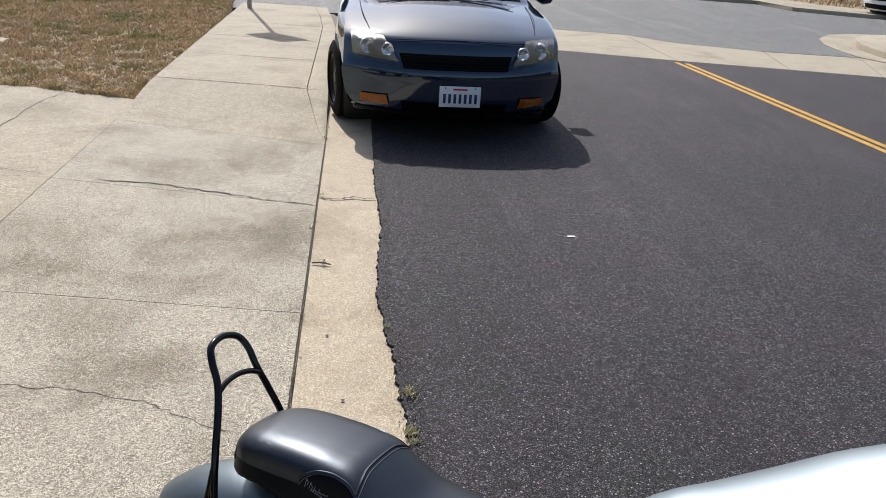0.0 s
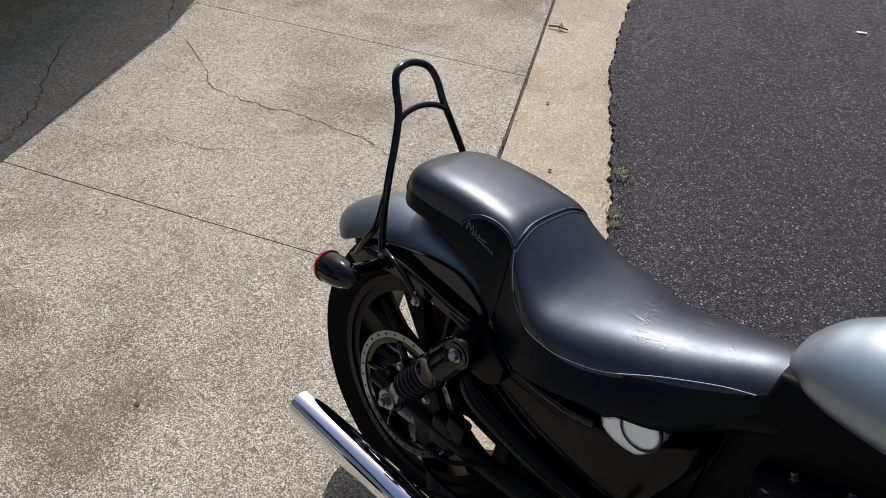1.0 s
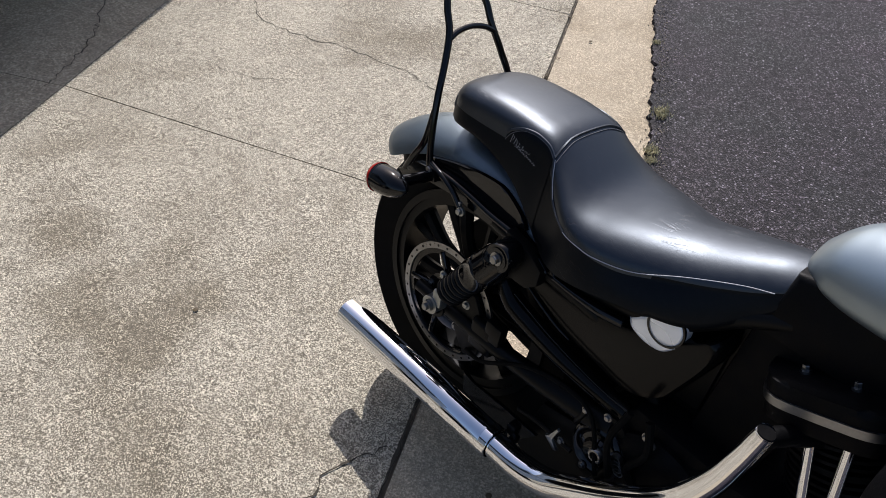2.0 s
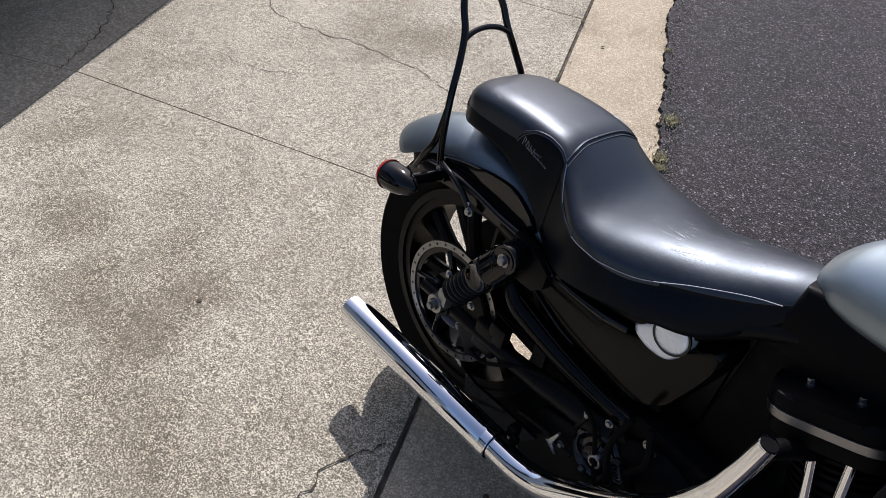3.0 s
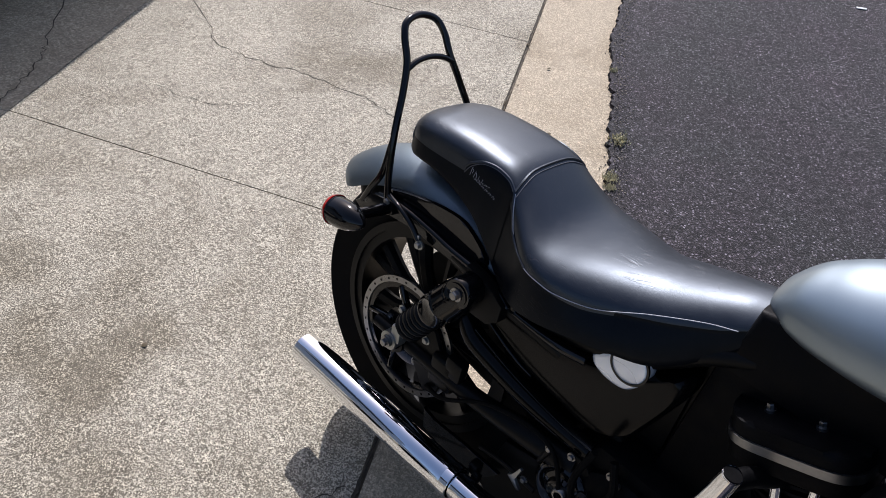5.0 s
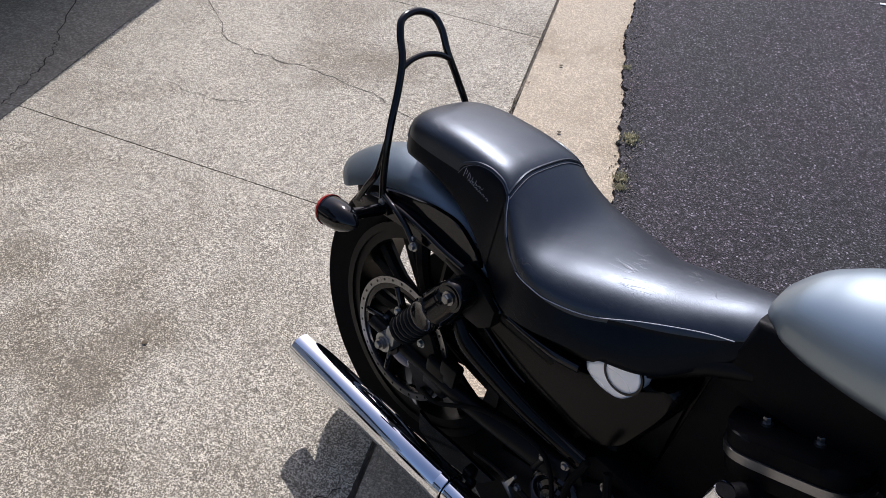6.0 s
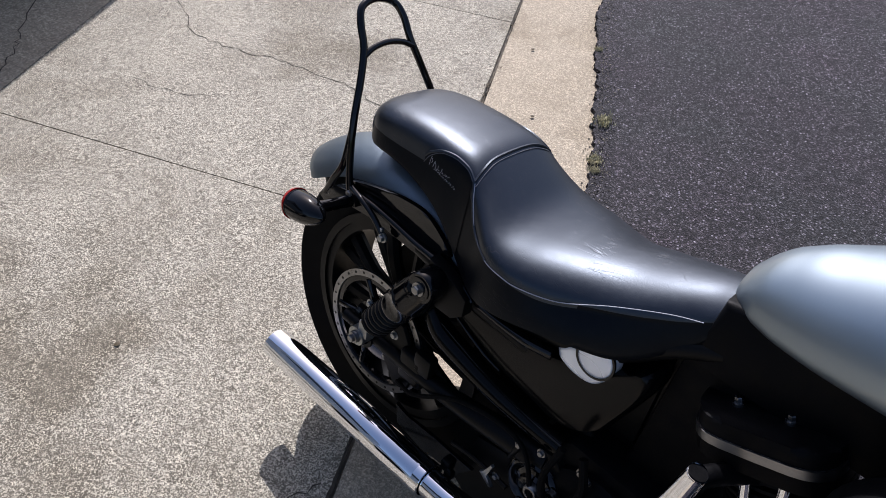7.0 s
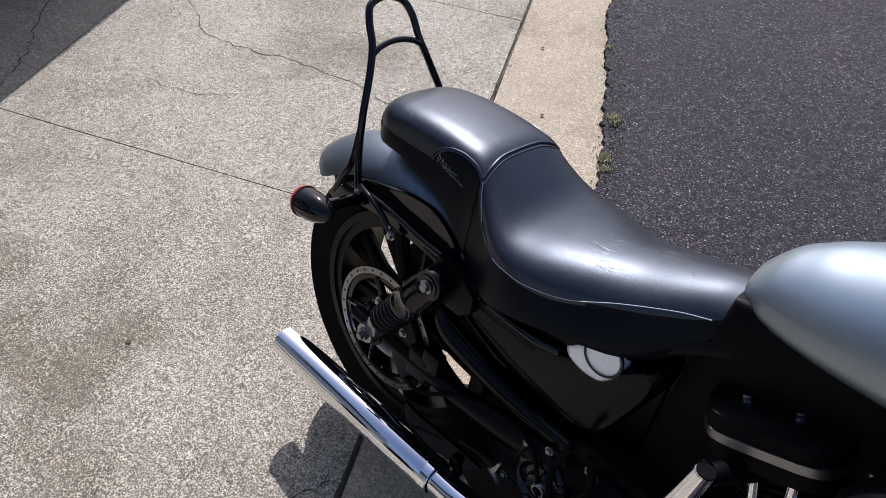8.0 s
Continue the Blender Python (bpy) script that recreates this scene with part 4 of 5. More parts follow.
bush("flowering_shrub", Matrix.Translation((18.3, 22.9, 0.1)), 1.3, 2600, 5, "shrub with pink blossom on the far lawn", 1500)
bush("flowering_shrub", Matrix.Translation((20.6, 23.5, 0.1)), 1.5, 2600, 6, "shrub with pink blossom beside the white car", 1300)
bush("hedge_shrub", Matrix.Translation((16.4, 24.3, 0.1)), 1.2, 2600, 7, "low dark green hedge shrub")


def unseen_hedge_row(name, a, b, tall, label, seed):
    """An added, unseen long clipped hedge from a to b: a thick bank with a ragged leafy skin."""
    a, b = Vector(a), Vector(b)
    d = (b - a).normalized()
    side = Vector((-d.y, d.x, 0))
    n = int((b - a).length / 0.6)
    loops = []
    for k in range(n + 1):
        p = a + (b - a) * k / n
        loop = []
        for w, z in ((-0.8, -0.1), (-0.95, tall * 0.4), (-0.8, tall * 0.8), (-0.3, tall), (0.3, tall * 1.02), (0.8, tall * 0.8), (0.95, tall * 0.4), (0.8, -0.1)):
            q = p + side * w + Vector((0, 0, z))
            s = noise.noise(q * 0.7 + Vector((seed, 0, 0))) * 0.35 + noise.noise(q * 2.1) * 0.2
            loop.append(q + side * math.copysign(s, w) + Vector((0, 0, s * (z > 0.2))))
        loops.append(loop)
    bm = bmesh.new()
    rings(bm, loops)
    return single(name, bm, M["leaf_green"], label, "hedge", kind="structure", smooth=False)


# added out of view: they hide the bright horizon from glossy black parts
unseen_hedge_row("hedge", (13.5, -34, 0), (13.5, 5, 0), 2.6, "unseen dark green hedge added across the street to darken reflections", 1)
unseen_hedge_row("hedge", (13, -36, 0), (-14, -36, 0), 3.5, "unseen dark green hedge added behind the camera to darken reflections", 2)


# ---- motorcycle ----
AU = 0.034    # the axle stands this far ahead of the datum
BIKE = pose(0.030, 0.907, 0.004, -10.5, 0, -32)
bike = thing("motorcycle", BIKE, "blue-silver cruiser motorcycle with black saddle, leaning on its side stand", "motorcycle")
AX = 0.322   # height of the rear axle
GV = 0.285   # height of the centre that the mudguard is rolled about


def ring_at(u, v, w0, w1, r0, r1, n=48):
    return lathe(B(u, v, w0), B(u, v, w1), [(0, r0), (0, r1), (1, r1), (1, r0)], n, True)


def tyre(u, v, r, half, name):
    """A fat tyre with a shallow tread."""
    prof = []
    for k in range(15):
        a = -1.25 + 2.5 * k / 14
        prof.append((0.5 + 0.5 * math.sin(a) / math.sin(1.25), r - half * 0.62 * (1 - math.cos(a))))
    prof += [(0.86, r - half * 1.55), (0.14, r - half * 1.55)]
    ob = part(name, lathe(B(u, v, -half), B(u, v, half), prof, 72, True), M["rubber"], bike, "worn black tyre")
    return ob


rear = tyre(AU, AX, 0.304, 0.062, "rear_wheel")
part("rim", merge(ring_at(AU, AX, -0.052, 0.052, 0.186, 0.212), ring_at(AU, AX, 0.045, 0.057, 0.204, 0.219), ring_at(AU, AX, -0.057, -0.045, 0.204, 0.219)), M["satin"], rear, "black cast rim")
part("hub", lathe(B(AU, AX, -0.075), B(AU, AX, 0.088), [(0, 0.035), (0.15, 0.05), (0.3, 0.042), (0.7, 0.042), (0.85, 0.055), (1, 0.05)], 32), M["satin"], rear)
for k in range(9):
    a = 2 * math.pi * k / 9
    for da in (-0.11, 0.11):
        part("spoke", tube([B(AU + 0.04 * math.cos(a), AX + 0.04 * math.sin(a), 0.01), B(AU + 0.11 * math.cos(a + da * 0.5), AX + 0.11 * math.sin(a + da * 0.5), 0.018), B(AU + 0.192 * math.cos(a + da), AX + 0.192 * math.sin(a + da), 0.012)], [0.016, 0.014, 0.016], 3, 8), M["satin"], rear)
# brake disc with its ring of holes
disc = part("brake_disc", ring_at(AU, AX, 0.0925, 0.0975, 0.1125, 0.1255, 96), M["steel"], bike, "drilled steel brake disc")
for k in range(30):
    a = 2 * math.pi * (k + 0.5) / 30
    part("hole", rod(B(AU + 0.119 * math.cos(a), AX + 0.119 * math.sin(a), 0.0960), B(AU + 0.119 * math.cos(a), AX + 0.119 * math.sin(a), 0.0980), 0.0026, 8), M["satin"], disc)
arms = [rod(B(AU + 0.045 * math.cos(a), AX + 0.045 * math.sin(a), 0.092), B(AU + 0.106 * math.cos(a + 0.28), AX + 0.106 * math.sin(a + 0.28), 0.092), 0.0075, 10, 0.001) for a in np.linspace(0.4, 0.4 + 2 * math.pi, 6)[:-1]]
part("disc_carrier", merge(ring_at(AU, AX, 0.087, 0.0945, 0.101, 0.1115, 72), ring_at(AU, AX, 0.087, 0.0945, 0.026, 0.060, 40), *arms), M["gloss"], disc, "open black disc carrier")
for k in range(5):
    a = 2 * math.pi * k / 5 + 0.4
    part("disc_bolt", hexbolt(B(AU + 0.052 * math.cos(a), AX + 0.052 * math.sin(a), 0.094), B(0, 0, 1), 0.006, 0.006), M["steel"], disc)
part("axle_nut", merge(rod(B(AU, AX, 0.08), B(AU, AX, 0.128), 0.013, 18, 0.002), hexbolt(B(AU, AX, 0.120), B(0, 0, 1), 0.014, 0.014)), M["satin"], bike, "black axle nut")
part("caliper_bracket", plate([(0.045, AX + 0.085), (0.11, AX + 0.075), (0.155, AX + 0.01), (0.14, AX - 0.06), (0.11, AX - 0.07), (0.075, AX - 0.03)], 0.100, 0.108, 0.003), M["satin"], bike)
part("drive_pulley", lathe(B(AU, AX, -0.085), B(AU, AX, -0.06), [(0, 0.02), (0, 0.128), (1, 0.128), (1, 0.02)], 48, True), M["satin"], bike)

# rear mudguard: an arc of sheet with turned-down sides
def mudguard(a0, a1, radius, half, skirt, n=34):
    bm = bmesh.new()
    loops = []
    for k in range(n + 1):
        f = k / n
        a = math.radians(a0 + (a1 - a0) * f)
        tip = max(0.0, 1 - f / 0.10)
        hw = half * math.sqrt(max(0.02, 1 - tip ** 2.2 * 0.45))
        sk = skirt * math.sqrt(max(0.03, 1 - tip ** 2 * 0.6)) * (1.0 - 0.55 * step(0.12, 0.65, f))
        row = []
        for j in range(17):
            t = -1 + 2 * j / 16
            q = abs(t)
            th = 1.42 * q              # a full round crown that runs into the skirt
            ww, rr = hw * math.sin(th) / math.sin(1.42), radius - (sk + 0.020) * (1 - math.cos(th)) / (1 - math.cos(1.42))
            row.append(B(rr * math.cos(a), GV + rr * math.sin(a), math.copysign(ww, t)))
        loops.append(row)
    rings(bm, loops, False, False)
    bmesh.ops.solidify(bm, geom=list(bm.faces), thickness=0.003)
    return bm


part("rear_mudguard", mudguard(135, 38, 0.372, 0.083, 0.042), M["pearl"], bike, "blue-silver rear mudguard")
part("mudguard_liner", mudguard(129, 45, 0.354, 0.078, 0.060), M["satin"], bike)
# struts along the mudguard that carry seat bar, signals and dampers
for s in (1, -1):
    part("mudguard_strut", plate([(-0.135, 0.545), (-0.10, 0.574), (-0.03, 0.590), (0.05, 0.590), (0.13, 0.584), (0.21, 0.568), (0.25, 0.556), (0.25, 0.532), (0.21, 0.536), (0.10, 0.552), (0.0, 0.556), (-0.09, 0.548), (-0.125, 0.530)], s * 0.088, s * 0.100, 0.003), M["gloss"], bike, "gloss black mudguard strut")
    side = [(p.x, p.y) for p in catmull([(-0.075, 0.594, 0), (-0.03, 0.610, 0), (0.0155, 0.622, 0), (0.06, 0.630, 0), (0.105, 0.630, 0), (0.150, 0.606, 0), (0.168, 0.585, 0)], 4)]
    part("strut_cover", plate(side + [(0.10, 0.572), (0.0, 0.575), (-0.06, 0.575)], s * 0.0865, s * 0.0955, 0.003), M["gloss"], bike, "gloss black cover over the mudguard's flank")
    part("strut_rail", tube([B(-0.045, 0.586, s * 0.104), B(0.0, 0.587, s * 0.106), B(0.050, 0.583, s * 0.106), B(0.10, 0.577, s * 0.106), B(0.161, 0.574, s * 0.106), B(0.21, 0.565, s * 0.106), B(0.238, 0.550, s * 0.106)], [0.004, 0.0055, 0.0055, 0.006, 0.0065, 0.0065, 0.006], 5, 12), M["gloss"], bike)
    part("signal_cable", tube([B(-0.062, 0.590, s * 0.106), B(-0.025, 0.588, s * 0.113), B(0.010, 0.576, s * 0.116), B(0.032, 0.556, s * 0.115)], 0.0055, 5, 10), M["gloss"], bike)
    part("cable_clip", merge(hexbolt(B(0.036, 0.549, s * 0.112), B(0, 0, s), 0.0062, 0.010), box(0.030, -s * 0.114, 0.560, 0.010, 0.008, 0.012, 0.002)), M["alloy"], bike, "bright alloy clip")
    part("strut_bolt", hexbolt(B(-0.118, 0.552, s * 0.100), B(0, 0, s), 0.0058, 0.009), M["steel"], bike)
    part("strut_bolt", hexbolt(B(-0.062, 0.580, s * 0.104), B(0, 0, s), 0.0065, 0.010), M["steel"], bike)

# sissy bar: one bent bar, a cross bar, and a brace each side
bar = [(-0.064, 0.566, 0.105), (-0.074, 0.62, 0.104), (-0.088, 0.70, 0.093), (-0.108, 0.762, 0.069), (-0.127, 0.806, 0.052), (-0.146, 0.840, 0.047), (-0.161, 0.861, 0.034), (-0.167, 0.869, 0.0)]
path = [B(u, v, w) for u, v, w in bar] + [B(u, v, -w) for u, v, w in bar[-2::-1]]
sissy = part("sissy_bar", tube(path, 0.0064, 6, 14), M["gloss"], bike, "black bent-tube sissy bar")
part("cross_bar", tube([B(-0.120, 0.794, 0.058), B(-0.125, 0.805, 0.032), B(-0.127, 0.809, 0.0), B(-0.125, 0.805, -0.032), B(-0.120, 0.794, -0.058)], 0.0052, 5, 12), M["gloss"], sissy)
for s in (1, -1):
    part("brace", tube([B(-0.128, 0.546, s * 0.106), B(-0.112, 0.580, s * 0.106), B(-0.092, 0.622, s * 0.103), B(-0.086, 0.685, s * 0.096)], 0.0062, 5, 12), M["gloss"], sissy)
    part("bracket", plate([(-0.145, 0.535), (-0.10, 0.575), (-0.05, 0.585), (-0.045, 0.560), (-0.10, 0.545), (-0.125, 0.525)], s * 0.101, s * 0.109, 0.002), M["gloss"], sissy)

# bullet turn signals
for s in (1, -1):
    c0, c1 = B(-0.112, 0.560, s * 0.188), B(-0.030, 0.574, s * 0.188)
    sig = part("turn_signal", lathe(c0, c1, [(0.06, 0.0230), (0.10, 0.0264), (0.35, 0.0268), (0.6, 0.0238), (0.82, 0.0166), (0.95, 0.008), (1, 0.002)], 32), M["gloss"], bike, "bullet turn signal in black with a red lens")
    part("lens", lathe(c0, c1, [(-0.14, 0.003), (-0.12, 0.013), (-0.06, 0.0215), (0.01, 0.0272), (0.08, 0.0284), (0.12, 0.02)], 32), M["red_lens"], sig, "red lens")
    part("bezel", lathe(c0, c1, [(0.06, 0.0245), (0.07, 0.0270), (0.12, 0.0273), (0.14, 0.025)], 32, True), M["gloss"], sig)
    part("stalk", tube([B(-0.060, 0.565, s * 0.100), B(-0.062, 0.568, s * 0.135), B(-0.066, 0.570, s * 0.172)], [0.012, 0.0105, 0.0115], 4, 16), M["gloss"], sig)

# dampers
for s in (1, -1):
    a, b = B(0.0425, 0.349, s * 0.14), B(0.1735, 0.557, s * 0.14)
    d = (b - a).normalized()
    L = (b - a).length
    shock = part("damper", lathe(a + d * 0.02, b, [(0, 0.010), (0.30, 0.010), (0.30, 0.016), (0.76, 0.016), (0.76, 0.028), (0.79, 0.030), (0.92, 0.030), (0.97, 0.025), (1, 0.02)], 28), M["gloss"], bike, "black rear damper with an open coil spring")
    part("spring_cover", lathe(a + d * L * 0.58, a + d * L * 0.93, [(0, 0.024), (0, 0.0305), (0.06, 0.032), (0.10, 0.0305), (0.45, 0.0315), (0.5, 0.034), (0.56, 0.0315), (0.9, 0.0315), (1, 0.028), (1, 0.020)], 32), M["gloss"], shock, "black sleeve over the spring's top")
    turns, pts = 7, []
    q1 = d.orthogonal().normalized()
    q2 = d.cross(q1)
    for k in range(turns * 14 + 1):
        t = k / (turns * 14)
        ang = 2 * math.pi * turns * t
        pts.append(a + d * (0.055 + t * (L * 0.60 - 0.055)) + 0.0245 * (math.cos(ang) * q1 + math.sin(ang) * q2))
    part("spring", tube(pts, 0.0052, 1, 8, False), M["satin"], shock)
    part("lower_eye", merge(lathe(a - B(0, 0, s * 0.014), a + B(0, 0, s * 0.014), [(0, 0.012), (0, 0.019), (1, 0.019), (1, 0.012)], 24, True), box(a.x + 0.012, a.y, a.z + 0.022, 0.024, 0.024, 0.036, 0.004)), M["alloy"], shock, "bright alloy lower eye")
    part("lower_bolt", merge(rod(a, a + B(0, 0, s * 0.020), 0.011, 20, 0.002), hexbolt(a + B(0, 0, s * 0.018), B(0, 0, s), 0.0075, 0.010)), M["steel"], shock)
    part("upper_eye", lathe(b - B(0, 0, s * 0.020), b + B(0, 0, s * 0.020), [(0, 0.012), (0, 0.025), (0.1, 0.027), (0.9, 0.027), (1, 0.025), (1, 0.012)], 28, True), M["gloss"], shock)
    part("upper_washer", ring_at(b.x, b.z, s * 0.159, s * 0.162, 0.0, 0.020), M["gloss"], shock)
    part("upper_bolt", hexbolt(b + B(0, 0, s * 0.020), B(0, 0, s), 0.008, 0.011), M["steel"], shock)

# swing arm, frame tubes, belt guard
part("swing_arm", merge(*[tube([B(-0.035, AX, s * 0.108), B(0.06, AX + 0.004, s * 0.108), B(0.25, AX + 0.012, s * 0.104), B(0.44, AX + 0.03, s * 0.085)], [0.013, 0.014, 0.018, 0.028], 4, 12) for s in (1, -1)], rod(B(0.44, AX + 0.03, -0.10), B(0.44, AX + 0.03, 0.10), 0.032, 20, 0.004), rod(B(0.36, AX + 0.02, -0.09), B(0.36, AX + 0.02, 0.09), 0.022, 16)), M["satin"], bike, "black tubular swing arm")
frame_runs = [[(0.10, 0.560, 0.086), (0.22, 0.542, 0.088), (0.36, 0.505, 0.066), (0.46, 0.42, 0.040), (0.48, 0.34, 0.05)],
              [(0.30, 0.545, 0.075), (0.45, 0.60, 0.072), (0.56, 0.68, 0.05), (0.75, 0.74, 0.02), (1.05, 0.80, 0.0)],
              [(0.48, 0.32, 0.10), (0.47, 0.20, 0.12), (0.62, 0.14, 0.12), (0.95, 0.15, 0.11), (1.06, 0.30, 0.06), (1.10, 0.60, 0.03), (1.11, 0.78, 0.0)]]
part("frame", merge(*[tube([B(u, v, s * w) for u, v, w in run], 0.0155, 5, 12) for run in frame_runs for s in (1, -1)]), M["satin"], bike, "black tube frame")
for s in (1, -1):
    part("frame_rail", tube([B(0.150, 0.462, s * 0.088), B(0.185, 0.434, s * 0.090), B(0.245, 0.419, s * 0.090), B(0.310, 0.408, s * 0.090), B(0.375, 0.403, s * 0.090), B(0.450, 0.400, s * 0.088)], [0.018, 0.0215, 0.0215, 0.0205, 0.019, 0.017], 6, 20), M["oil_black"], bike, "thick gloss black lower frame rail")
    # thin gloss bead added to draw the highlight along the rail's upper edge
    part("rail_highlight", tube([B(0.187, 0.464, s * 0.102), B(0.270, 0.443, s * 0.104), B(0.336, 0.430, s * 0.104), B(0.397, 0.422, s * 0.104), B(0.462, 0.418, s * 0.102)], 0.0022, 5, 8), M["gloss"], bike)
part("frame_backbone", plate([(0.55, 0.66), (0.56, 0.765), (0.66, 0.785), (1.0, 0.83), (1.06, 0.80), (1.0, 0.72), (0.80, 0.66)], -0.075, 0.060, 0.01), M["crackle"], bike)
for s in (1, -1):
    part("damper_mount", plate([(0.15, 0.585), (0.21, 0.572), (0.236, 0.556), (0.236, 0.525), (0.215, 0.506), (0.18, 0.505), (0.16, 0.53)], s * 0.100, s * 0.122, 0.003), M["satin"], bike)
part("caliper", merge(box(0.150, -0.105, AX + 0.01, 0.06, 0.03, 0.07, 0.010, 3), box(0.175, -0.108, AX + 0.04, 0.04, 0.024, 0.045, 0.006)), M["satin"], bike, "black rear brake caliper")
for u, v, w in ((0.0935, 0.366, 0.106), (0.021, 0.386, 0.104)):
    part("caliper_bolt", hexbolt(B(u, v, w), B(0, 0, 1), 0.0062, 0.008), M["alloy"], bike)
part("brake_hose", tube([B(0.12, AX - 0.05, 0.11), B(0.18, AX - 0.02, 0.13), B(0.28, AX + 0.05, 0.125), B(0.40, AX + 0.06, 0.12), B(0.46, 0.28, 0.13)], 0.0042, 6, 8), M["rubber"], bike)

# seat: sections along the machine
SU = [-0.086, -0.077, -0.06, -0.03, 0.0, 0.06, 0.12, 0.165, 0.205, 0.25, 0.3, 0.36, 0.42, 0.49, 0.545, 0.575, 0.592]
TOP = [0.71, 0.731, 0.746, 0.757, 0.761, 0.765, 0.764, 0.757, 0.733, 0.706, 0.697, 0.702, 0.715, 0.738, 0.757, 0.766, 0.767]
HW = [0.03, 0.055, 0.072, 0.084, 0.088, 0.09, 0.09, 0.089, 0.105, 0.128, 0.137, 0.127, 0.104, 0.085, 0.065, 0.048, 0.027]
EDGE = [0.7, 0.704, 0.706, 0.708, 0.71, 0.713, 0.716, 0.72, 0.687, 0.66, 0.651, 0.647, 0.663, 0.689, 0.715, 0.738, 0.754]
LOW = [0.694, 0.684, 0.678, 0.68, 0.683, 0.674, 0.647, 0.606, 0.585, 0.582, 0.59, 0.6, 0.607, 0.625, 0.678, 0.72, 0.748]
LHW = [0.031, 0.056, 0.073, 0.085, 0.09, 0.092, 0.093, 0.094, 0.108, 0.131, 0.142, 0.14, 0.125, 0.1, 0.071, 0.051, 0.03]
POW = [2.4, 2.8, 3.4, 4.2, 4.6, 4.6, 4.6, 4.0, 3.4, 3.2, 3.0, 2.5, 2.05, 1.9, 1.9, 2.0, 2.0]


def seat_at(u):
    return [hermite(u, SU, col) for col in (TOP, HW, EDGE, LOW, LHW, POW)]


def seat_point(u, t):
    """On the saddle's skin at u: t from -1 (left stitching) over the crown to 1 (right), and past 1 down the flank to 2."""
    top, hw, e, low, lhw, p = seat_at(u)
    q = abs(t)
    mid = -0.010 * step(0.27, 0.40, u) * step(0.58, 0.53, u)      # the nose is sewn a little to the left
    p -= 0.7 * (t < 0) * step(0.17, 0.25, u) * step(0.45, 0.38, u)      # the rider's left edge is sat softer
    if q <= 1:
        a = q * math.pi / 2
        x = math.sin(a) ** (2 / p)
        crown = 0.10 * (top - e) * x * x                 # the cushion falls gently to its rolled edge
        return B(u, e + (top - e) * 0.90 * max(0.0, math.cos(a)) ** (2 / p) + 0.10 * (top - e) - crown, mid + math.copysign(hw * x, t))
    f = q - 1
    return B(u, e + (low - e) * f, mid + math.copysign(hw + (lhw - hw) * math.sin(f * math.pi / 2), t))


bm = bmesh.new()
loops = []
us = sorted(set(list(np.linspace(SU[0], SU[-1], 76)) + [-0.081, -0.079, -0.077, 0.59]))
tt = [2.0, 1.8, 1.6, 1.4, 1.2, 1.08, 1.0, 0.97, 0.94, 0.9, 0.86, 0.81, 0.76, 0.70, 0.63, 0.55, 0.46, 0.36, 0.25, 0.13]
tt = tt + [0.0] + [-t for t in reversed(tt)]
for u in us:
    loop = [seat_point(u, t) for t in tt]
    low, lhw = seat_at(u)[3:5]
    loops.append(loop + [B(u, low - 0.012, -lhw * 0.7), B(u, low - 0.012, 0), B(u, low - 0.012, lhw * 0.7)])
rings(bm, loops)
seat = part("saddle", bm, M["leather"], bike, "creased black leather two-up saddle", sharp=1.2)
seat.data.materials.append(M["shaded_leather"])      # the flanks' shade is put into this darker, duller copy of the hide
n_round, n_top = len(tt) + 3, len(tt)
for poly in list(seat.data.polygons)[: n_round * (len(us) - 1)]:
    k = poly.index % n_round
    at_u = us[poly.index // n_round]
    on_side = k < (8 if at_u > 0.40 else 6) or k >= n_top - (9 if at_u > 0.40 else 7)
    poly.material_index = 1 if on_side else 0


def along(run, r, name, material, lift=0.0008):
    return part(name, tube([seat_point(u, t) + (seat_point(u, t) - B(u, seat_at(u)[0] - 0.05, 0)).normalized() * lift for u, t in run], r, 6, 6), material, seat)


STITCH = [(0.182, 0.74), (0.189, 0.86), (0.196, 0.965), (0.212, 1.055), (0.234, 1.045), (0.262, 1.008), (0.294, 0.992), (0.324, 0.978), (0.378, 0.945), (0.442, 0.835), (0.508, 0.81), (0.548, 0.945)]
ARCH = [(0.078, 0.98), (0.086, 0.92), (0.096, 0.85), (0.11, 0.74), (0.13, 0.675), (0.146, 0.71), (0.164, 0.735), (0.18, 0.735)]
OVER = [(0.18, 0.735), (0.177, 0.4), (0.172, 0.15), (0.171, 0.0), (0.172, -0.15), (0.177, -0.4), (0.18, -0.735)]
for s in (1, -1):
    along([(u, s * t) for u, t in STITCH], 0.0008, "stitching", M["pale_thread"], 0.0006)
    along([(u - 0.004, s * t) for u, t in STITCH[:6]], 0.0022, "piping", M["leather"], 0.0003)
    along([(u, s * t) for u, t in ARCH], 0.0024, "piping", M["leather"], 0.0004)
    along([(u, s * (t + 0.055)) for u, t in ARCH], 0.0008, "stitching", M["thread"], 0.0008)
    along([(-0.066, s * 1.35), (-0.068, s * 1.1), (-0.064, s * 0.85)], 0.0009, "stitching", M["thread"])
along(OVER, 0.0024, "seam", M["leather"], 0.0004)
along([(u + 0.006, t) for u, t in OVER], 0.0008, "stitching", M["thread"])
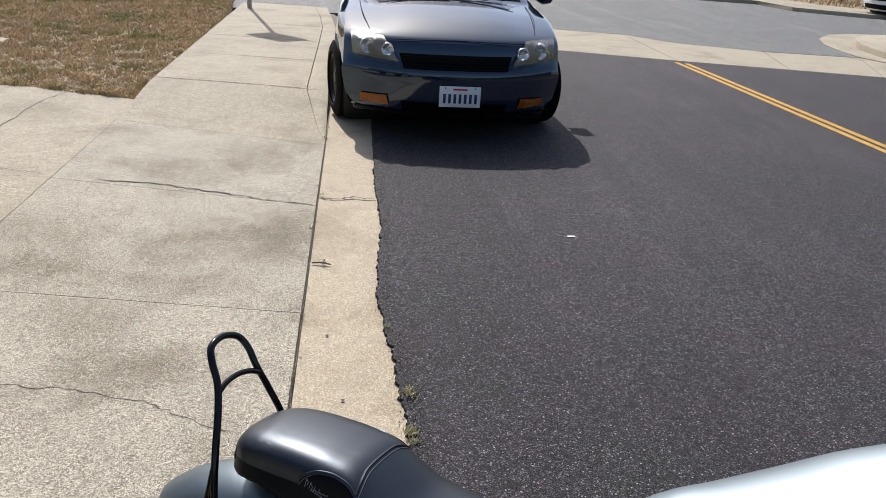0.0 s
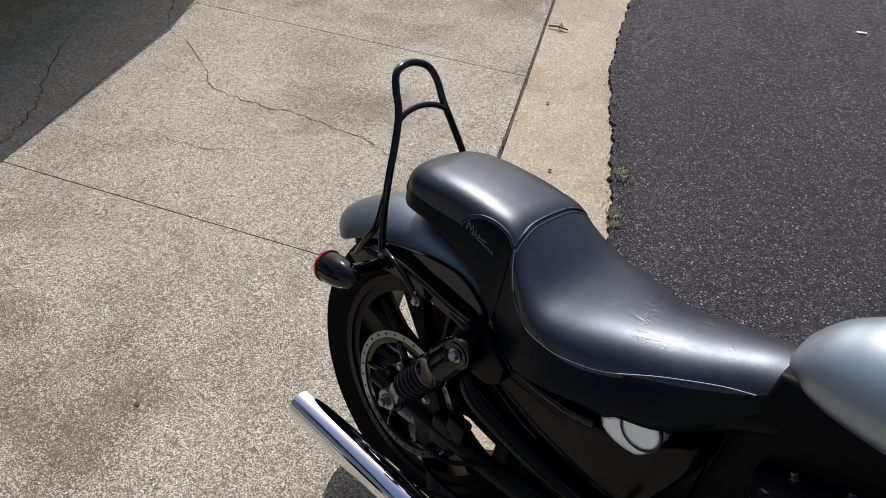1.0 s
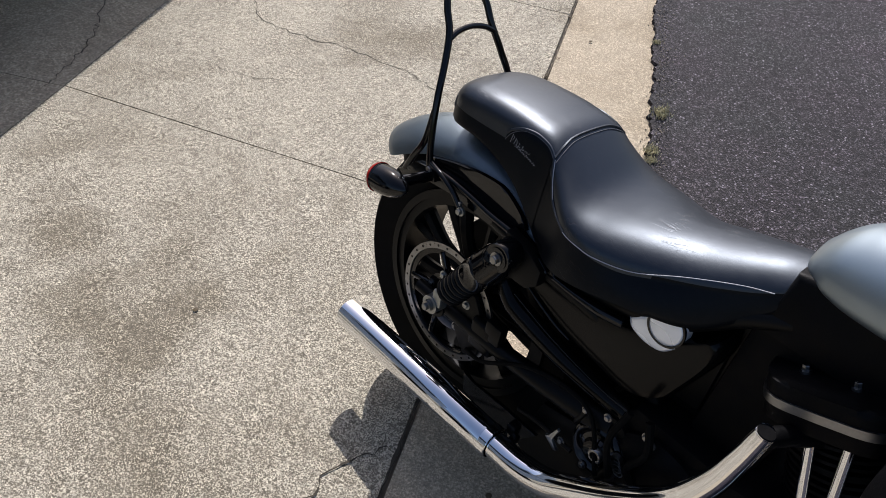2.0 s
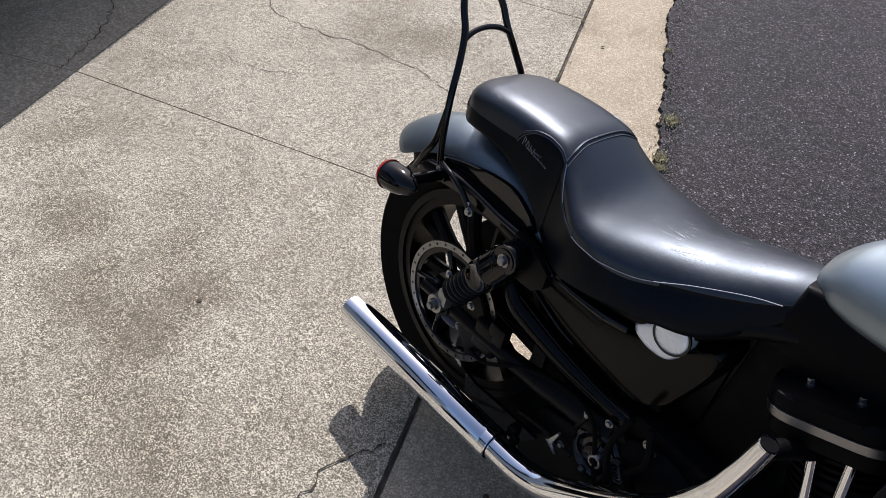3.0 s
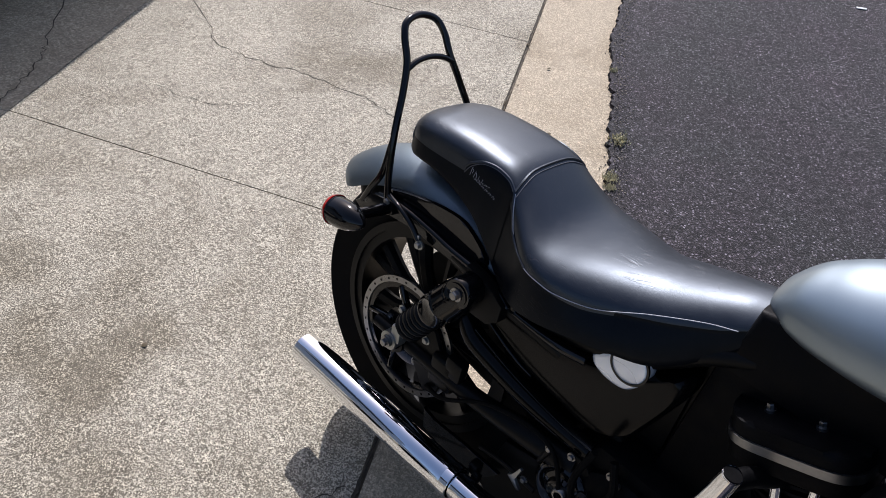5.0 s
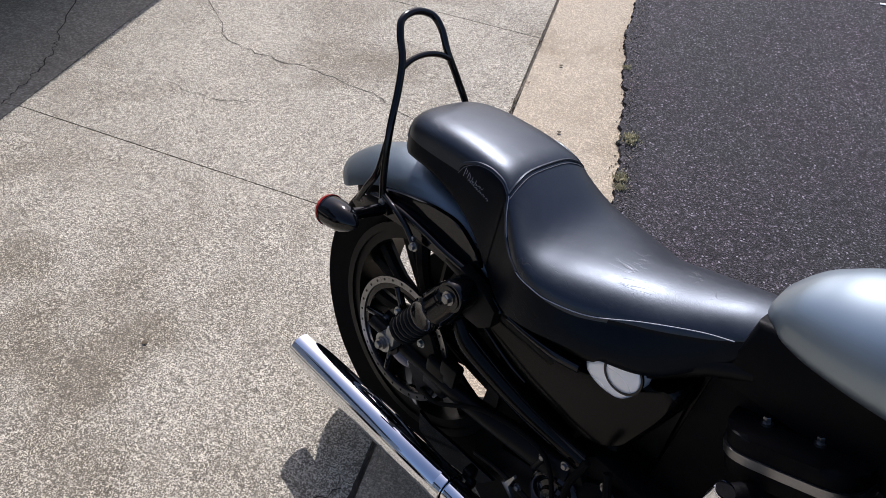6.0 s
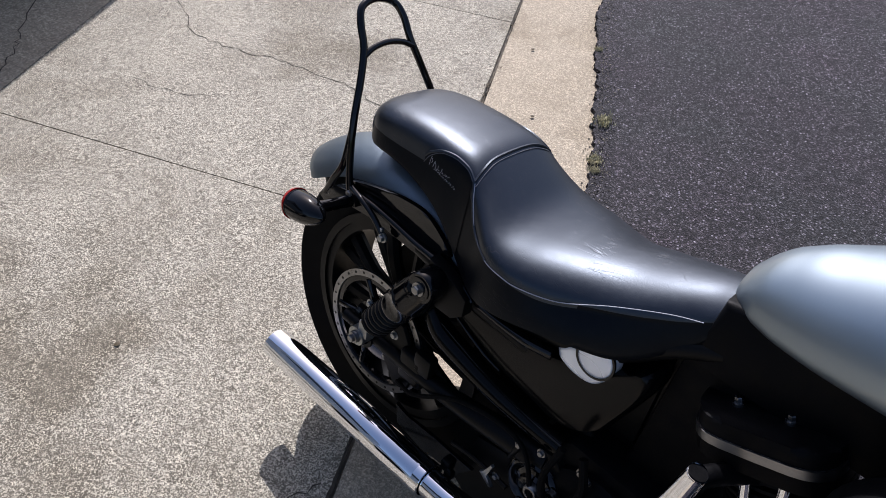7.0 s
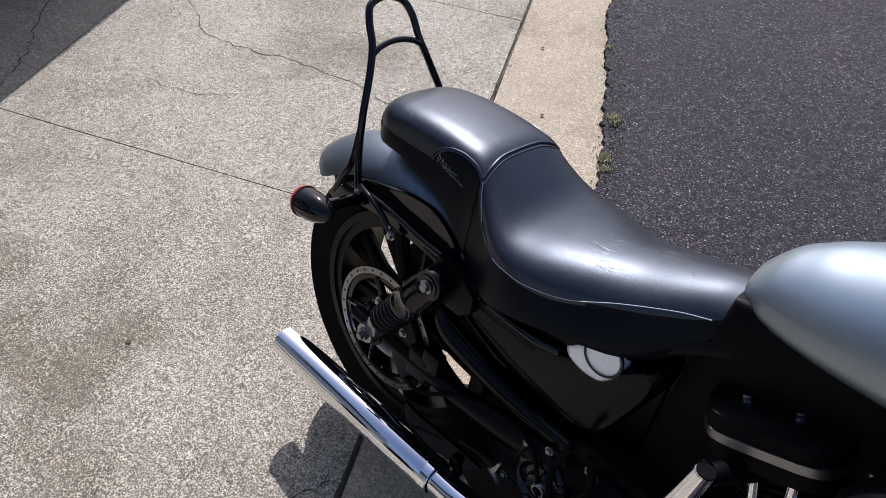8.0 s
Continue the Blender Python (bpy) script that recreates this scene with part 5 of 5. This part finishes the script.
# sewn-on side panel under the arch of piping, in the darkened copy of the hide
for s in (1, -1):
    bm = bmesh.new()
    grid = []
    for u in np.linspace(0.079, 0.180, 20):
        t0 = float(np.interp(u, [p[0] for p in ARCH], [p[1] for p in ARCH]))
        grid.append([bm.verts.new(seat_point(u, s * t) + B(0, 0.0004, s * 0.0012)) for t in np.linspace(t0, 1.98, 14)])
    for p, q in zip(grid, grid[1:]):
        for k in range(13):
            bm.faces.new((p[k], p[k + 1], q[k + 1], q[k]))
    part("side_panel", bm, M["shaded_leather"], seat)
# small embroidered maker's mark, plain strokes
for u0, t0, u1, t1, n in ((0.092, 0.975, 0.132, 1.055, 11), (0.103, 1.035, 0.147, 1.20, 12)):
    for k in range(n):
        f = k / (n - 1)
        u, t = u0 + (u1 - u0) * f, t0 + (t1 - t0) * f
        tall = 0.026 if k in (0, 6) else 0.014
        along([(u - 0.0016, t + tall), (u + 0.0004, t), (u + 0.0016 * (-1) ** k, t - tall)], 0.00036, "embroidery_bar", M["pale_thread"], 0.0022)

# fuel tank
TU = [0.553, 0.557, 0.564, 0.578, 0.61, 0.66, 0.73, 0.82, 0.91, 0.98, 1.02, 1.035]
TT = [0.768, 0.788, 0.803, 0.824, 0.852, 0.882, 0.928, 0.990, 1.030, 1.020, 0.960, 0.900]
TB = [0.766, 0.761, 0.757, 0.751, 0.746, 0.749, 0.757, 0.767, 0.79, 0.825, 0.855, 0.875]
TH = [0.008, 0.026, 0.040, 0.055, 0.073, 0.094, 0.115, 0.129, 0.126, 0.105, 0.070, 0.02]
bm = bmesh.new()
loops = []
for u in TU[0] + (TU[-1] - TU[0]) * np.linspace(0, 1, 64) ** 1.8:
    t, b, h = (hermite(u, TU, c) for c in (TT, TB, TH))
    mid = b + (t - b) * 0.36
    loop = []
    for k in range(52):
        a = 2 * math.pi * k / 52
        c, s = math.cos(a), math.sin(a)
        v = mid + (t - mid) * abs(s) if s >= 0 else mid - (mid - b) * abs(s) ** 0.6
        loop.append(B(u, v, max(0.004, h) * math.copysign(abs(c) ** (1.0 if s >= 0 else 0.82), c)))
    loops.append(loop)
rings(bm, loops)
tank = part("fuel_tank", bm, M["pearl"], bike, "blue-silver teardrop fuel tank")

# oil tank, its silver cover and the battery side
OIL = [(0.198, 0.512), (0.28, 0.520), (0.38, 0.540), (0.48, 0.588), (0.525, 0.618), (0.534, 0.582), (0.508, 0.502), (0.491, 0.465), (0.455, 0.436), (0.412, 0.427), (0.372, 0.433), (0.313, 0.441), (0.280, 0.449), (0.2375, 0.4656), (0.1905, 0.486)]
OIL = [(p.x, p.y) for p in catmull([(u, v, 0) for u, v in OIL], 4)]
def bulged(outline, w0, w1, dome, rim, n=10):
    """A panel whose face swells outwards: the outline drawn in towards its middle ring by ring."""
    mu, mv = (sum(p[k] for p in outline) / len(outline) for k in (0, 1))
    bm = bmesh.new()
    loops = [[B(u, v, w0) for u, v in outline]]
    for k in range(n + 1):
        f = k / n
        lift = (w1 - w0) * math.sin(min(1.0, f / rim) * math.pi / 2) ** 0.7 + dome * math.sin(f * math.pi / 2)
        g = 1 - 0.97 * f ** 1.6
        loops.append([B(mu + (u - mu) * g, mv + (v - mv) * g, w0 + 0.001 + lift) for u, v in outline])
    rings(bm, loops)
    return bm
oil = part("oil_tank", bulged(OIL, 0.03, 0.081, 0.004, 0.22, 14), M["oil_black"], bike, "gloss black oil tank")
part("oil_tank_shoulder", tube([B(0.225, 0.5430, 0.096), B(0.29, 0.544, 0.098), B(0.343, 0.547, 0.097), B(0.386, 0.550, 0.090)], [0.004, 0.0065, 0.0095, 0.009], 6, 16), M["gloss"], oil)
D = [(0.3845, 0.566), (0.392, 0.552), (0.416, 0.543), (0.442, 0.5425), (0.460, 0.548), (0.474, 0.565), (0.480, 0.587), (0.4785, 0.608)]
D = [(p.x, p.y) for p in catmull([(u, v, 0) for u, v in D], 4)] + [(0.475, 0.625), (0.43, 0.604), (0.40, 0.584)]
cover = part("oil_cover", bulged(D, 0.068, 0.0875, 0.003, 0.40, 12), M["silver_cover"], oil, "silver oil filler cover with a round cap")
part("cover_groove", lathe(B(0.4497, 0.5928, 0.088), B(0.4497, 0.5928, 0.0925), [(0, 0.0286), (0, 0.0316), (1, 0.0316), (1, 0.0286)], 40, True), M["gloss"], cover)
part("cover_cap", lathe(B(0.4497, 0.5928, 0.086), B(0.4497, 0.5928, 0.0945), [(0, 0.0282), (0.60, 0.0282), (0.74, 0.0272), (0.85, 0.0235), (0.93, 0.017), (0.98, 0.008), (1, 0.0008)], 40), M["silver_cover"], cover)
part("battery_box", plate([(0.26, 0.56), (0.53, 0.62), (0.53, 0.44), (0.42, 0.44), (0.34, 0.49)], -0.14, 0.03, 0.012), M["satin"], bike)
part("panel_edge", tube([B(0.1875, 0.4845, 0.083), B(0.232, 0.465, 0.084), B(0.273, 0.4495, 0.084), B(0.305, 0.4415, 0.083)], [0.002, 0.0032, 0.0032, 0.002], 5, 10), M["gloss"], oil)
part("oil_line", merge(tube([B(0.50, 0.45, 0.12), B(0.52, 0.40, 0.13), B(0.50, 0.33, 0.12), B(0.55, 0.27, 0.10)], 0.007, 5, 8), tube([B(0.47, 0.45, 0.13), B(0.46, 0.38, 0.14), B(0.48, 0.30, 0.13)], 0.006, 5, 8)), M["rubber"], bike)

# engine: two finned cylinders in a V, rocker boxes, push rods, cases
def cylinder(u0, v0, lean, name):
    """A finned barrel and head on the line that leans by so many degrees, with its rocker box."""
    ax = Vector((math.sin(radians(lean)), 0, math.cos(radians(lean))))
    side = Vector((ax.z, 0, -ax.x))
    base = B(u0, v0, 0)
    cyl = part(name, lathe(base, base + ax, [(0, 0.05)] + [q for k in range(15) for h, r in [(0.02 + 0.0125 * k, 0.074 + 0.010 * (k > 9))] for q in ((h, 0.05), (h, r), (h + 0.0045, r - 0.001), (h + 0.0045, 0.05))] + [(0.215, 0.05)], 36), M["crackle"], bike, "black finned cylinder")
    m = Matrix((( side.x, 0, ax.x, 0), (0, 1, 0, 0), (side.z, 0, ax.z, 0), (0, 0, 0, 1)))
    top = base + ax * 0.208
    def oval(z0, z1, grow, bev):
        pts = []
        for k in range(40):
            a = 2 * math.pi * k / 40
            c, s = math.cos(a), math.sin(a)
            pts.append(((0.088 + grow) * math.copysign(abs(c) ** 0.42, c), (0.108 + grow) * math.copysign(abs(s) ** 0.45, s)))
        b2 = slab(pts, z0, z1, bev)
        b2.transform(Matrix.Translation(top) @ m)
        return b2
    box_ = part("rocker_box", oval(0.0, 0.024, 0.0, 0.0), M["crackle"], cyl, "black rocker box")
    part("rocker_band", oval(0.024, 0.037, 0.002, 0.0), M["steel"], box_, "bare machined band")
    part("rocker_cover", oval(0.037, 0.060, -0.001, 0.012), M["crackle"], box_)
    for x, y in ((-0.041, -0.060), (0.023, -0.060), (-0.041, 0.060), (0.023, 0.060)):
        q = top + m.to_3x3() @ Vector((x, y, 0.0595))
        part("rocker_bolt", hexbolt(q, ax, 0.005, 0.012), M["steel"], box_)
    for x, spread in ((-0.014, -0.03), (0.034, 0.012)):
        lo = B(u0 + 0.02 + spread * 0.4, v0 - 0.06, 0.115)
        hi = top + m.to_3x3() @ Vector((x, -0.088, 0.0))
        part("push_rod_tube", merge(rod(lo, lo + (hi - lo) * 0.45, 0.0098, 18), rod(lo + (hi - lo) * 0.44, hi, 0.0078, 18), rod(lo + (hi - lo) * 0.42, lo + (hi - lo) * 0.47, 0.0115, 18, 0.002)), M["chrome"], cyl, "chrome push rod tube")
    return cyl


cylinder(0.764, 0.412, -21, "rear_cylinder")
cylinder(0.815, 0.404, 23, "front_cylinder")
part("crankcase", plate([(0.50, 0.22), (0.52, 0.36), (0.60, 0.42), (0.70, 0.44), (0.86, 0.44), (0.96, 0.36), (0.98, 0.22), (0.88, 0.15), (0.60, 0.15)], -0.10, 0.095, 0.03), M["crackle"], bike, "black engine cases")
part("cam_cover", plate([(0.60, 0.28), (0.64, 0.36), (0.76, 0.40), (0.88, 0.37), (0.92, 0.28), (0.84, 0.20), (0.68, 0.20)], 0.09, 0.135, 0.012), M["crackle"], bike)
part("sprocket_cover", lathe(B(0.535, 0.30, 0.06), B(0.535, 0.30, 0.110), [(0, 0.10), (0.7, 0.10), (0.95, 0.085), (1, 0.06), (1, 0.001)], 40), M["crackle"], bike)
part("air_cleaner", lathe(B(0.86, 0.66, 0.10), B(0.86, 0.66, 0.22), [(0, 0.085), (0.2, 0.10), (0.75, 0.10), (0.95, 0.085), (1, 0.06)], 40), M["crackle"], bike, "round black air cleaner")

# the black bulk between seat, engine and rear wheel
part("primary_cover", plate([(0.42, 0.24), (0.46, 0.36), (0.60, 0.40), (0.86, 0.37), (0.96, 0.27), (0.90, 0.16), (0.52, 0.14)], -0.165, -0.10, 0.02), M["crackle"], bike)
part("gearbox", plate([(0.40, 0.20), (0.40, 0.36), (0.46, 0.42), (0.60, 0.42), (0.60, 0.18)], -0.10, 0.085, 0.015), M["crackle"], bike)
part("carburettor_box", plate([(0.53, 0.42), (0.54, 0.66), (0.60, 0.70), (0.68, 0.71), (0.66, 0.56), (0.64, 0.42)], -0.09, 0.045, 0.015), M["crackle"], bike)
part("electrics_tray", plate([(0.20, 0.52), (0.24, 0.60), (0.40, 0.60), (0.55, 0.66), (0.56, 0.42), (0.40, 0.42)], -0.12, 0.02, 0.01), M["satin"], bike)
bm = bmesh.new()
rings(bm, [[B(0.345 * math.cos(a), GV + 0.345 * math.sin(a), w) for w in np.linspace(-0.078, 0.078, 5)] for a in np.linspace(0.95, -0.62, 18)], False, False)
bmesh.ops.solidify(bm, geom=list(bm.faces), thickness=0.003)
part("splash_guard", bm, M["satin"], bike)
part("belt_guard", plate([(0.14, 0.06), (0.12, 0.30), (-0.06, 0.42), (-0.10, 0.50), (0.02, 0.57), (0.14, 0.57), (0.30, 0.50), (0.44, 0.46), (0.46, 0.10), (0.30, 0.05)], -0.118, -0.10, 0.003), M["satin"], bike)

part("frame_gusset", plate([(0.27, 0.13), (0.30, 0.27), (0.45, 0.31), (0.50, 0.22), (0.47, 0.12), (0.36, 0.08)], 0.070, 0.080, 0.002), M["satin"], bike)
# controls behind the pipe: brake pedal, peg with its bright ring, springs and bolts
part("pivot_cover", lathe(B(0.440, 0.305, 0.070), B(0.440, 0.305, 0.118), [(0, 0.056), (0.72, 0.056), (0.86, 0.053), (0.94, 0.047), (0.90, 0.040), (0.80, 0.036), (0.85, 0.028), (1, 0.024), (1, 0.001)], 44), M["gloss"], bike, "round gloss black pivot cover")
part("pivot_ring", lathe(B(0.4455, 0.3135, 0.118), B(0.4455, 0.3135, 0.130), [(0, 0.0085), (0, 0.0140), (0.8, 0.0140), (1, 0.0120), (1, 0.0085)], 28, True), M["steel"], bike, "bright steel pivot ring")
part("pedal_rod", merge(tube([B(0.27, 0.245, 0.108), B(0.33, 0.262, 0.113), B(0.40, 0.268, 0.118)], 0.0045, 4, 8), rod(B(0.385, 0.330, 0.112), B(0.398, 0.372, 0.116), 0.005, 12, 0.001)), M["satin"], bike)
part("pedal_bracket", plate([(0.349, 0.268), (0.357, 0.274), (0.3670, 0.302), (0.3715, 0.299), (0.3635, 0.270), (0.3800, 0.256), (0.3740, 0.252)], 0.124, 0.130, 0.001), M["alloy"], bike, "forked bright alloy bracket")
part("peg_spring", merge(*[lathe(B(0.478 + 0.004 * k, 0.338 - 0.006 * k, 0.116), B(0.479 + 0.004 * k, 0.3365 - 0.006 * k, 0.126), [(0, 0.0075), (0, 0.0095), (1, 0.0095), (1, 0.0075)], 16, True) for k in range(4)]), M["steel"], bike)
for u, v, w in ((0.396, 0.3727, 0.12), (0.435, 0.3927, 0.12), (0.3753, 0.2718, 0.122), (0.428, 0.262, 0.122), (0.500, 0.405, 0.11), (0.513, 0.398, 0.11)):
    part("frame_bolt", hexbolt(B(u, v, w - 0.006), B(0, 0, 1), 0.0050, 0.007), M["steel"], bike)
part("pipe_clamp", merge(box(0.282, -0.122, 0.210, 0.020, 0.022, 0.026, 0.004), box(0.293, -0.128, 0.196, 0.016, 0.016, 0.018, 0.003), rod(B(0.272, 0.216, 0.128), B(0.296, 0.204, 0.130), 0.0042, 10)), M["satin"], bike, "black pipe clamp with its bolt")

# exhaust: rear header with its shield, the long pipe and the muffler
part("muffler", lathe(B(-0.184, 0.153, 0.160), B(0.272, 0.184, 0.160), [(0.012, 0.026), (0, 0.0300), (0.004, 0.0325), (0.10, 0.0335), (0.55, 0.0345), (0.965, 0.0325), (0.985, 0.0290), (1, 0.0270)], 40), M["chrome"], bike, "chrome slip-on muffler")
part("muffler_bore", rod(B(-0.1835, 0.1531, 0.160), B(-0.120, 0.1575, 0.160), 0.0262, 28), M["satin"], bike)
part("muffler_clamp", lathe(B(0.258, 0.183, 0.160), B(0.276, 0.1845, 0.160), [(0, 0.0300), (0, 0.0340), (1, 0.0340), (1, 0.0300)], 36, True), M["chrome"], bike)
part("exhaust_pipe", tube([B(0.262, 0.183, 0.160), B(0.34, 0.193, 0.162), B(0.40, 0.215, 0.163), B(0.46, 0.262, 0.164), B(0.53, 0.330, 0.168), B(0.590, 0.405, 0.170), B(0.622, 0.482, 0.167), B(0.636, 0.550, 0.165), B(0.643, 0.604, 0.163), B(0.6442, 0.612, 0.163)], [0.0265, 0.0265, 0.026, 0.025, 0.024, 0.0225, 0.0195, 0.0165, 0.0140, 0.0130], 8, 28), M["chrome"], bike, "chrome exhaust pipe")
part("pipe_mouth", rod(B(0.6440, 0.6110, 0.1630), B(0.6443, 0.6136, 0.1630), 0.0122, 24), M["crackle"], bike)
part("pipe_elbow", tube([B(0.642, 0.590, 0.158), B(0.650, 0.592, 0.140), B(0.666, 0.588, 0.108), B(0.70, 0.580, 0.06)], [0.014, 0.014, 0.014, 0.012], 5, 24), M["crackle"], bike)
part("front_pipe", tube([B(0.40, 0.195, 0.145), B(0.55, 0.165, 0.145), B(0.75, 0.155, 0.145), B(0.92, 0.22, 0.145), B(0.99, 0.38, 0.13), B(0.97, 0.52, 0.08)], 0.022, 8, 24), M["chrome"], bike)
part("muffler_bracket", plate([(0.12, 0.205), (0.1514, 0.196), (0.2195, 0.205), (0.3196, 0.2110), (0.2875, 0.1662), (0.2, 0.149), (0.13, 0.158)], 0.094, 0.101, 0.002), M["gloss"], bike, "gloss black muffler bracket")

# front end
front = tyre(1.50, 0.325, 0.325, 0.050, "front_wheel")
part("rim", merge(ring_at(1.50, 0.325, -0.036, 0.036, 0.228, 0.250)), M["satin"], front)
part("hub", rod(B(1.50, 0.325, -0.06), B(1.50, 0.325, 0.06), 0.035, 24, 0.004), M["satin"], front)
for k in range(9):
    a = 2 * math.pi * k / 9
    part("spoke", tube([B(1.50 + 0.03 * math.cos(a), 0.325 + 0.03 * math.sin(a), 0), B(1.50 + 0.232 * math.cos(a), 0.325 + 0.232 * math.sin(a), 0)], 0.009, 3, 8), M["satin"], front)
for s in (1, -1):
    part("fork_leg", merge(rod(B(1.50, 0.325, s * 0.10), B(1.33, 0.64, s * 0.10), 0.027, 20, 0.004), rod(B(1.34, 0.62, s * 0.10), B(1.17, 0.93, s * 0.10), 0.020, 20)), M["gloss"], bike)
part("triple_clamp", merge(box(1.16, 0, 0.92, 0.08, 0.25, 0.03, 0.008), box(1.22, 0, 0.79, 0.08, 0.25, 0.035, 0.008), rod((1.15, 0, 0.93), (1.11, 0, 0.76), 0.03, 18)), M["satin"], bike)
part("front_mudguard", merge(*[tube([B(1.50 + 0.345 * math.cos(a), 0.325 + 0.345 * math.sin(a), w) for a in (0.5, 1.0, 1.5, 2.0, 2.4)], 0.006, 4, 8) for w in np.linspace(-0.05, 0.05, 12)]), M["pearl"], bike)
part("handlebar", tube([B(1.02, 1.02, 0.40), B(1.08, 1.03, 0.28), B(1.14, 1.0, 0.12), B(1.16, 0.98, 0.0), B(1.14, 1.0, -0.12), B(1.08, 1.03, -0.28), B(1.02, 1.02, -0.40)], 0.0125, 6, 12), M["gloss"], bike)
for s in (1, -1):
    part("grip", rod(B(1.075, 1.028, s * 0.285), B(1.02, 1.02, s * 0.40), 0.018, 16, 0.003), M["rubber"], bike)
part("headlamp", lathe(B(1.24, 0.88, 0), B(1.40, 0.86, 0), [(0, 0.03), (0.2, 0.075), (0.7, 0.09), (0.95, 0.092), (1, 0.085), (0.97, 0.001)], 32), M["gloss"], bike)
part("side_stand", tube([B(0.55, 0.16, -0.12), B(0.60, 0.07, -0.22), B(0.62, -0.052, -0.315)], 0.012, 4, 10), M["satin"], bike)


# ---- small things on the ground ----
def litter(name, m, bm, material, label, category, group=""):
    ob = single(name, bm, material, label, category, group)
    ob.matrix_world = m
    return ob


def weed(seed, r=0.035, count=34, leaf=1.0):
    rnd = random.Random(seed)
    bm = bmesh.new()
    for _ in range(count):
        a, h = rnd.uniform(0, 6.283), rnd.uniform(0.25, 0.7) * r
        d = Vector((math.cos(a), math.sin(a), 0)) * r * rnd.uniform(0.3, 1.0) * leaf
        s = Vector((-d.y, d.x, 0)).normalized() * r * rnd.uniform(0.06, 0.15) * (0.5 + 0.5 * leaf)
        o = Vector((rnd.gauss(0, 0.3 + 0.25 * (leaf < 1)) * r, rnd.gauss(0, 0.3 + 0.25 * (leaf < 1)) * r, rnd.uniform(0, 0.35) * r * (leaf < 1)))
        vs = [bm.verts.new(o - s * 0.4), bm.verts.new(o + s * 0.4), bm.verts.new(o + d * 0.6 + s + Vector((0, 0, h))), bm.verts.new(o + d + Vector((0, 0, h * 0.7))), bm.verts.new(o + d * 0.6 - s + Vector((0, 0, h)))]
        bm.faces.new(vs)
    return bm


M["weed"] = plain("weed_leaf", (0.66, 0.62, 0.42), 0.7, vary=0.45, scale=60)
for k, (x, y, r) in enumerate(((0.405, 2.17, 0.027), (0.397, 1.95, 0.022), (0.402, 1.90, 0.016), (0.345, 2.66, 0.014))):
    litter("weed", Matrix.Translation((x, y, 0.010)), weed(k, r, 240, 0.28), M["weed"], "small yellowed weed at the asphalt's edge", "weed", "weeds at the road's edge")
rnd = random.Random(12)
for k in range(26):
    y = rnd.uniform(1.4, 7.5)
    x = -0.012 + rnd.uniform(-0.012, 0.02)
    litter("dry_leaf", Matrix.Translation((x, y, 0.008)) @ Matrix.Rotation(rnd.uniform(0, 6), 4, "Z"), weed(100 + k, rnd.uniform(0.009, 0.022), 9), M["dry_leaf"], "crumpled dry leaf in the kerb joint", "leaf", "leaves along the kerb")
litter("twig", Matrix.Translation((0.055, 3.29, 0.01)), merge(tube([(-0.05, 0.01, 0), (-0.01, 0, 0.006), (0.04, -0.012, 0.002)], 0.004, 4, 6), weed(300, 0.03, 10)), M["dry_leaf"], "short dry twig with leaves in the gutter", "twig")
litter("paper_scrap", Matrix.Translation((1.41, 3.66, 0.016)), box(0, 0, 0, 0.045, 0.018, 0.003, 0.001), M["plate_white"], "small white scrap of paper on the asphalt", "litter")
for k, (x, y) in enumerate(((-0.62, 0.905), (0.13, 0.79), (0.20, 0.66), (0.17, 2.15), (0.10, 2.6))):
    litter("pebble", Matrix.Translation((x, y, walk_z(x, y) + 0.002)), lathe((0, 0, 0), (0, 0, 0.003), [(0, 0.005), (0.4, 0.007), (0.8, 0.004), (1, 0.001)], 9), M["dry_leaf"], "dark bit of grit on the concrete", "pebble", "grit on the concrete")


def grit_grains():
    m, n, l, b = mat("loose_grit", 0.85, spec=0.3)
    isl = n.new("ShaderNodeNewGeometry").outputs["Random Per Island"]
    l.new(ramp(n, l, isl, (0.0, (0.03, 0.026, 0.026)), (0.4, (0.09, 0.08, 0.075)), (0.6, (0.24, 0.20, 0.15)), (1.0, (0.46, 0.40, 0.31))), b.inputs["Base Color"])
    return m


# crumbs of stone that have broken from the asphalt's edge
rnd = random.Random(31)
verts, faces = [], []
for k in range(2600):
    y = 0.9 + 4.6 * rnd.random() ** 1.3
    x = float(np.interp(y, EDGE_Y, EDGE_X)) + rnd.gauss(0.030, 0.022)
    r = rnd.uniform(0.0012, 0.0034)
    z = 0.0135 if x > float(np.interp(y, EDGE_Y, EDGE_X)) + 0.012 else -0.0005
    n0, turn = len(verts), rnd.uniform(0, 6.283)
    for j in range(4):
        q = r * rnd.uniform(0.7, 1.3)
        verts.append((x + q * math.cos(turn + j * 1.571), y + q * math.sin(turn + j * 1.571), z + r * rnd.uniform(0.1, 0.35)))
    verts += [(x, y, z + r * 0.9), (x, y, z - r * 0.3)]
    for j in range(4):
        a, b = n0 + j, n0 + (j + 1) % 4
        faces += [(a, b, n0 + 4), (b, a, n0 + 5)]
me = bpy.data.meshes.new("loose_grit")
me.from_pydata(verts, [], faces)
me.materials.append(grit_grains())
tagged(new("loose_grit", me), "crumbled stone chippings along the asphalt's broken edge", "gravel", kind="stuff")
